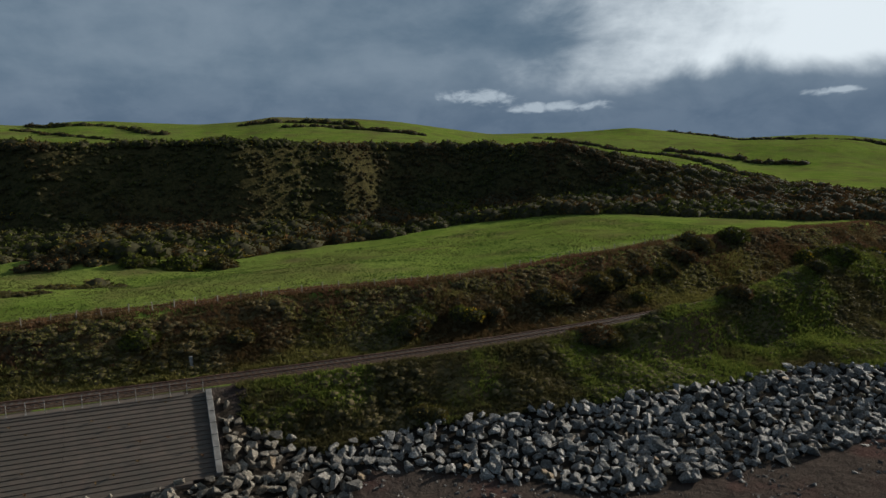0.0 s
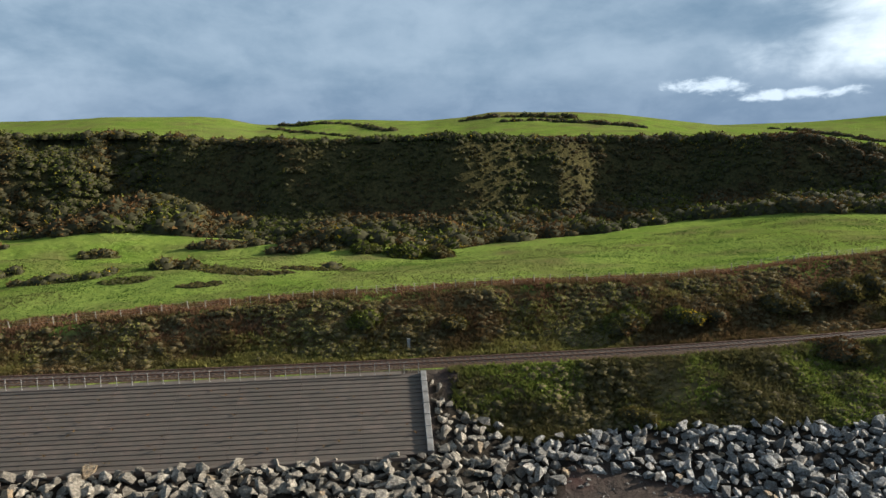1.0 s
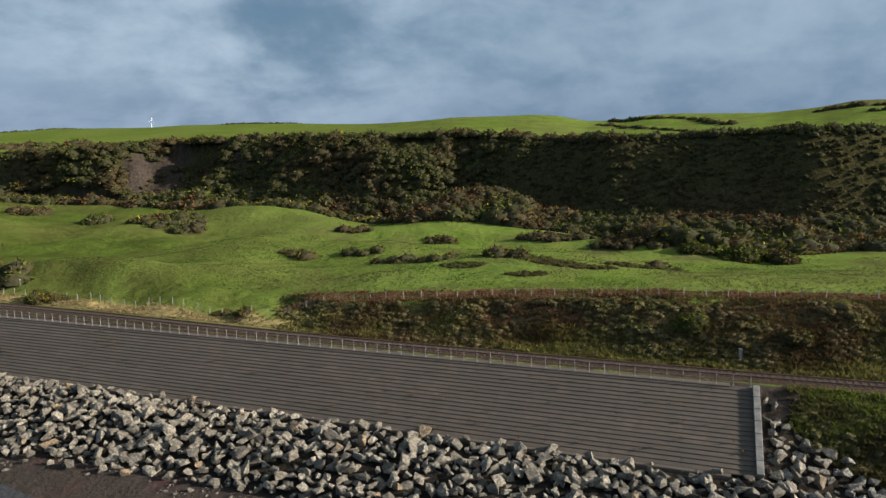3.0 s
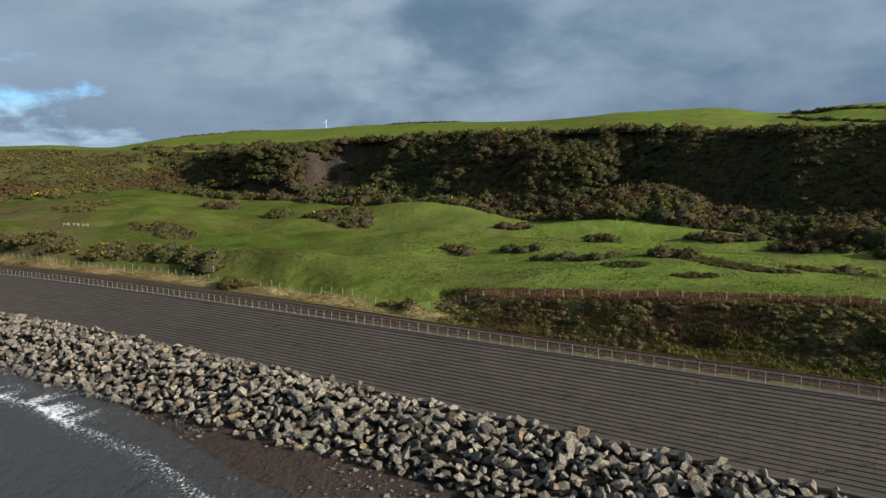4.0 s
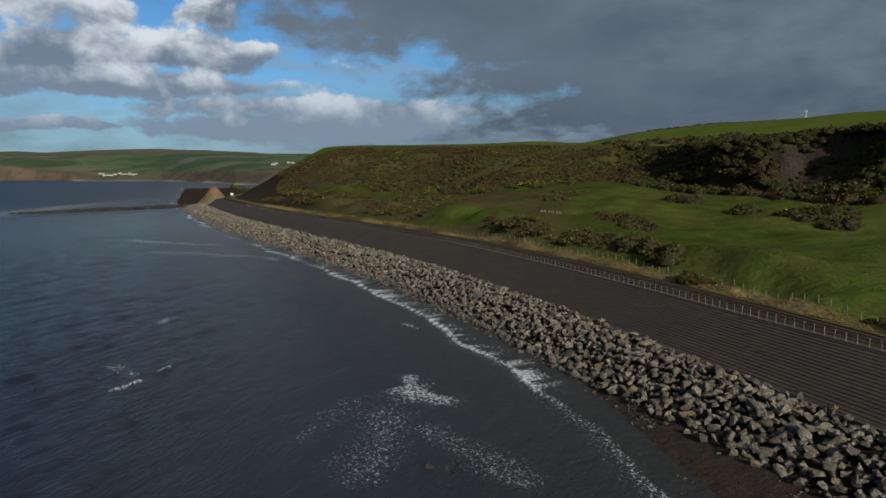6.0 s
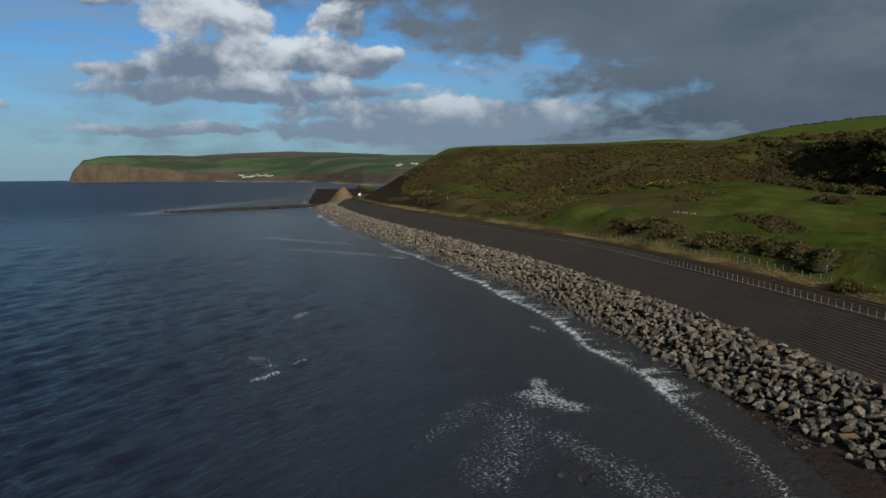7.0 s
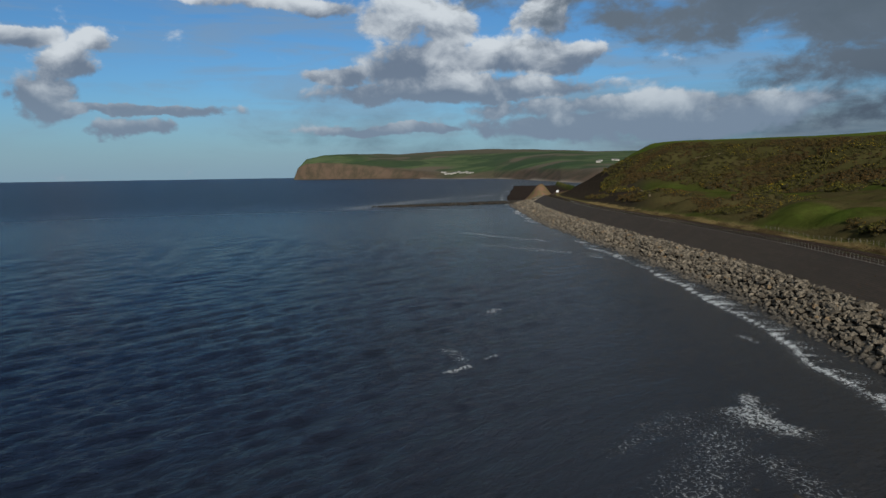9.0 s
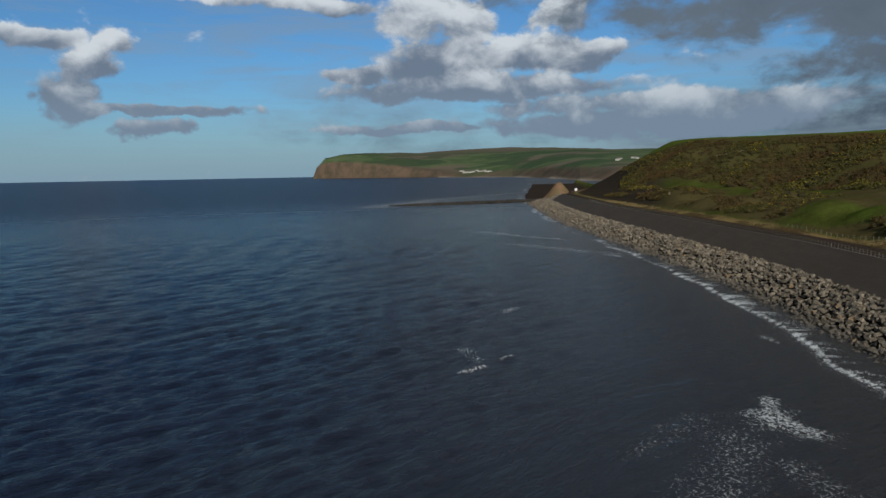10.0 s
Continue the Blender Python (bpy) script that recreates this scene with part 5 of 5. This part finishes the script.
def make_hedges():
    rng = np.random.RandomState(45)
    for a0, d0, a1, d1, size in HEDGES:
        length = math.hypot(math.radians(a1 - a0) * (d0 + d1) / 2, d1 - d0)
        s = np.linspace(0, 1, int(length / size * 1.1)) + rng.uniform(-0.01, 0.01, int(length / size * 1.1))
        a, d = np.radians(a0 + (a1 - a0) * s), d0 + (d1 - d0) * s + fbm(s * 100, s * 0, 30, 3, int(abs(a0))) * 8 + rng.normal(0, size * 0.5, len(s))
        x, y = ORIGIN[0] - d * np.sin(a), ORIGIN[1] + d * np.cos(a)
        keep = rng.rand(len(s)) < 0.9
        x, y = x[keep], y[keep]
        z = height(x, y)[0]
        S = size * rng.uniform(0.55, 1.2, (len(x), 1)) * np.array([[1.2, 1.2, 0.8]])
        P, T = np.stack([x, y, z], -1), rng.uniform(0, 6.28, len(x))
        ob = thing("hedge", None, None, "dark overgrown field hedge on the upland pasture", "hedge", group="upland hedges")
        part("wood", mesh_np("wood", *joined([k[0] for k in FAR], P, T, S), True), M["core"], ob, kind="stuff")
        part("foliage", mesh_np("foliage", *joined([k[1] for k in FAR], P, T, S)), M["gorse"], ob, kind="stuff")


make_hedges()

BUSHES = [(52, 14, 2.0), (60, 16.2, 2.5), (72, 18.5, 2.3), (78, 21, 2.2), (63, 13.4, 1.5), (24, 10.0, 2.2), (26.5, 10.6, 2.0), (33, 10.5, 1.9), (37, 10.9, 1.6), (-6, 11.0, 1.7), (5, 10.4, 1.5), (47, 13.0, 2.4), (56, 15.5, 2.6), (66, 18.0, 2.2), (84, 24, 2.6), (95, 27, 2.8), (-66, 12.0, 1.4), (-70, 12.4, 1.2),
          (-106, 12.5, 2.2), (-103, 13.0, 1.5), (47, 3.0, 2.2), (50, 2.0, 1.8), (22, -3.2, 1.5), (73, 5.0, 2.0), (1.5, 74, 3.4), (9.5, 75, 3.0), (-6, 77, 2.6), (100, 9.5, 2.6), (108, 12, 2.8), (116, 13, 2.8), (92, 7, 2.0), (110, 24, 2.4)]


def make_bushes():
    made = []
    for i in range(5):
        lobes = [(shrub(60 + i * 4 + j, 330, 0.15), Vector(((j % 2) * 0.75 - 0.35, (j // 2) * 0.7 - 0.3, -0.08 * j)), 0.95 - 0.13 * j) for j in range(4)]
        core = merge(*[(b[0] * r + np.array(o), b[1]) for (b, l), o, r in lobes])
        leaves = merge(*[(l[0] * r + np.array(o), l[1]) for (b, l), o, r in lobes])
        made.append((mesh_np("branches", *core, True), mesh_np("crown", *leaves)))
    for i, (x, y, s) in enumerate(BUSHES):
        ob = thing("gorse_bush", None, None, "rounded dark green gorse bush with yellow flowers", "bush", group="gorse bushes on the banks")
        ob.matrix_basis = Matrix.LocRotScale((x, y, ground_z(x, y) + 0.1 * s), Euler((0, 0, i * 1.7)), (s * 1.15, s, s))
        b, l = made[i % 5]
        part("wood", b, M["core"], ob, "branches coloured dark for the shade inside the bush")
        part("crown", l, M["flower" if i % 3 else "gorse"], ob)


make_bushes()


def tuft(seed, blades=6, height_=1.0):
    rng = np.random.RandomState(seed)
    V = []
    for i in range(blades):
        t, lean = rng.uniform(0, 6.28), rng.uniform(0.2, 0.95)
        u = np.array([math.cos(t), math.sin(t), 0])
        w = np.array([-u[1], u[0], 0]) * rng.uniform(0.12, 0.24)
        base = u * rng.uniform(0, 0.2)
        V += [base - w, base + w, base + u * lean + np.array([0, 0, height_ * rng.uniform(0.6, 1.0)])]
    return np.array(V), np.arange(blades * 3).reshape(-1, 3)


TUFTS = [tuft(i) for i in range(8)]


def rank_grass(name, label, mat, count, x0, x1, o0, o1, low, high, seed, test):
    rng = np.random.RandomState(seed)
    x = rng.uniform(x0, x1, count)
    y = track_y(x) + rng.uniform(o0, o1, count)
    z, c = height(x, y)
    ok = test(x, y, c, rng)
    x, y, z = x[ok], y[ok], z[ok]
    s = rng.uniform(low, high, len(x)) * (1 + 0.6 * fbm(x, y, 5, 2, 97))
    V, F = joined(TUFTS, np.stack([x, y, z - 0.05], -1), rng.uniform(0, 6.28, len(x)), s)
    thing(name, mesh_np(name, V, F), mat, label, "grass", kind="stuff")
    return len(x)


n5 = rank_grass("bank_grass", "rank yellow-green grass on the foot of the railway bank", M["bank"], 62000, -115, 165, 2.1, 13, 0.3, 0.7, 51,
                lambda x, y, c, r: (c["t"] < 0.45 + 0.25 * fbm(x, y, 12, 2, 96) + 0.2 * r.rand(len(x))) & (c["a"] < 29 + 5 * r.rand(len(x))))
n11 = rank_grass("bank_bracken", "red-brown dead bracken over the top of the railway bank", M["bracken"], 44000, -115, 165, 3.2, 15, 0.25, 0.6, 58,
                 lambda x, y, c, r: (c["t"] > 0.28 + 0.25 * fbm(x, y, 12, 2, 96)) & (c["t"] < 1.0 + 0.12 * r.rand(len(x))) & (c["a"] < 29 + 5 * r.rand(len(x))))
n6 = rank_grass("shore_bank_grass", "green rank grass on the slope between railway and rocks", M["shore"], 52000, 3, 125, -25, -2.0, 0.3, 0.7, 52,
                lambda x, y, c, r: (y > rock_head(x) - 0.6) & (c["w"] > 0.15))


def tussocks(name, label, mat, count, x0, x1, o0, o1, low, high, seed, test):
    """Rounded clumps of rank growth, dark at heart."""
    rng = np.random.RandomState(seed)
    x = rng.uniform(x0, x1, count)
    y = track_y(x) + rng.uniform(o0, o1, count)
    z, c = height(x, y)
    ok = test(x, y, c, rng) & (fbm(x, y, 5, 2, 99) > -0.2)
    x, y, z = x[ok], y[ok], z[ok]
    size = (low + (high - low) * rng.beta(1.2, 2.5, len(x)))[:, None] * np.stack([rng.uniform(0.9, 1.4, len(x)), rng.uniform(0.9, 1.3, len(x)), rng.uniform(0.6, 0.95, len(x))], -1)
    P, T = np.stack([x, y, z], -1), rng.uniform(0, 6.28, len(x))
    ob = thing(name, None, None, label, "undergrowth", kind="stuff")
    part("stems", mesh_np("stems", *joined([k[0] for k in CLUMP], P, T, size), True), M["stems"], ob, kind="stuff")
    part("leaves", mesh_np("leaves", *joined([k[1] for k in CLUMP], P, T, size)), mat, ob, kind="stuff")
    return len(x)


n9 = tussocks("bank_tussocks", "tussocks of brown bracken and rough grass on the railway bank", M["bank"], 9500, -110, 160, 2.9, 13, 0.30, 0.80, 56,
              lambda x, y, c, r: (c["t"] < 0.95) & (c["a"] < 29 + 5 * r.rand(len(x))))
n10 = tussocks("shore_tussocks", "green tussocks on the slope above the rocks", M["shore"], 7500, 4, 115, -24, -2.6, 0.30, 0.85, 57,
               lambda x, y, c, r: (y > rock_head(x) - 0.3) & (c["w"] > 0.3))
n8 = rank_grass("pasture_tufts", "short tufts of grazed grass over the near pasture", M["turf"], 60000, -125, 105, 6, 75, 0.12, 0.28, 54,
                lambda x, y, c, r: (c["t"] > 0.95) & (c["d"] < c["df"] - 6) & (fbm(x, y, 7, 2, 98) > -0.7))
n7 = rank_grass("verge_grass", "pale dead grass along the railway verge", M["dry"], 46000, -430, -40, 2.9, 10.0, 0.20, 0.42, 53,
                lambda x, y, c, r: (c["off"] < 3.4 + 3.4 * r.rand(len(x))) & (x < -42 - 36 * r.rand(len(x))))

def make_wall_litter():
    """Clots of weed and driftwood caught on the steps, and a few tufts rooted in the joints."""
    rng = np.random.RandomState(62)
    n = 260
    x, row = -rng.uniform(1, 150, n), rng.randint(0, STEPS, n)
    y, z = wall_y(x) - TREAD * (row + rng.uniform(0.5, 0.95, n)), CREST - RISE * row
    V, F = joined(TUFTS, np.stack([x, y, z - 0.01], -1), rng.uniform(0, 6.28, n), rng.uniform(0.12, 0.34, (n, 3)) * np.array([[1.7, 1.0, 0.8]]))
    thing("wall_weed", mesh_np("wall_weed", V, F), M["bracken"], "dry weed and driftwood scraps caught on the wall's steps", "debris", kind="stuff")


make_wall_litter()

# ---- stepped courses of the wall, last ----
BLOCK = course(5.98)
block_mesh = mesh_np("step", *BLOCK)
rest = []
for k in range(STEPS):
    for j in range(93):
        x, y, z = -6.0 * (j + 1) - 0.02, -TREAD * k, CREST - RISE * k
        if j < 13:
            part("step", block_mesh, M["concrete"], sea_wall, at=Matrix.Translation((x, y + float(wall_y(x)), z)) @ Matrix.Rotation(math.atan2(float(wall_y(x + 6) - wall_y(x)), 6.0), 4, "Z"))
        else:
            V = BLOCK[0] + np.array([x, y, z])
            rest.append((bend(V), BLOCK[1]))
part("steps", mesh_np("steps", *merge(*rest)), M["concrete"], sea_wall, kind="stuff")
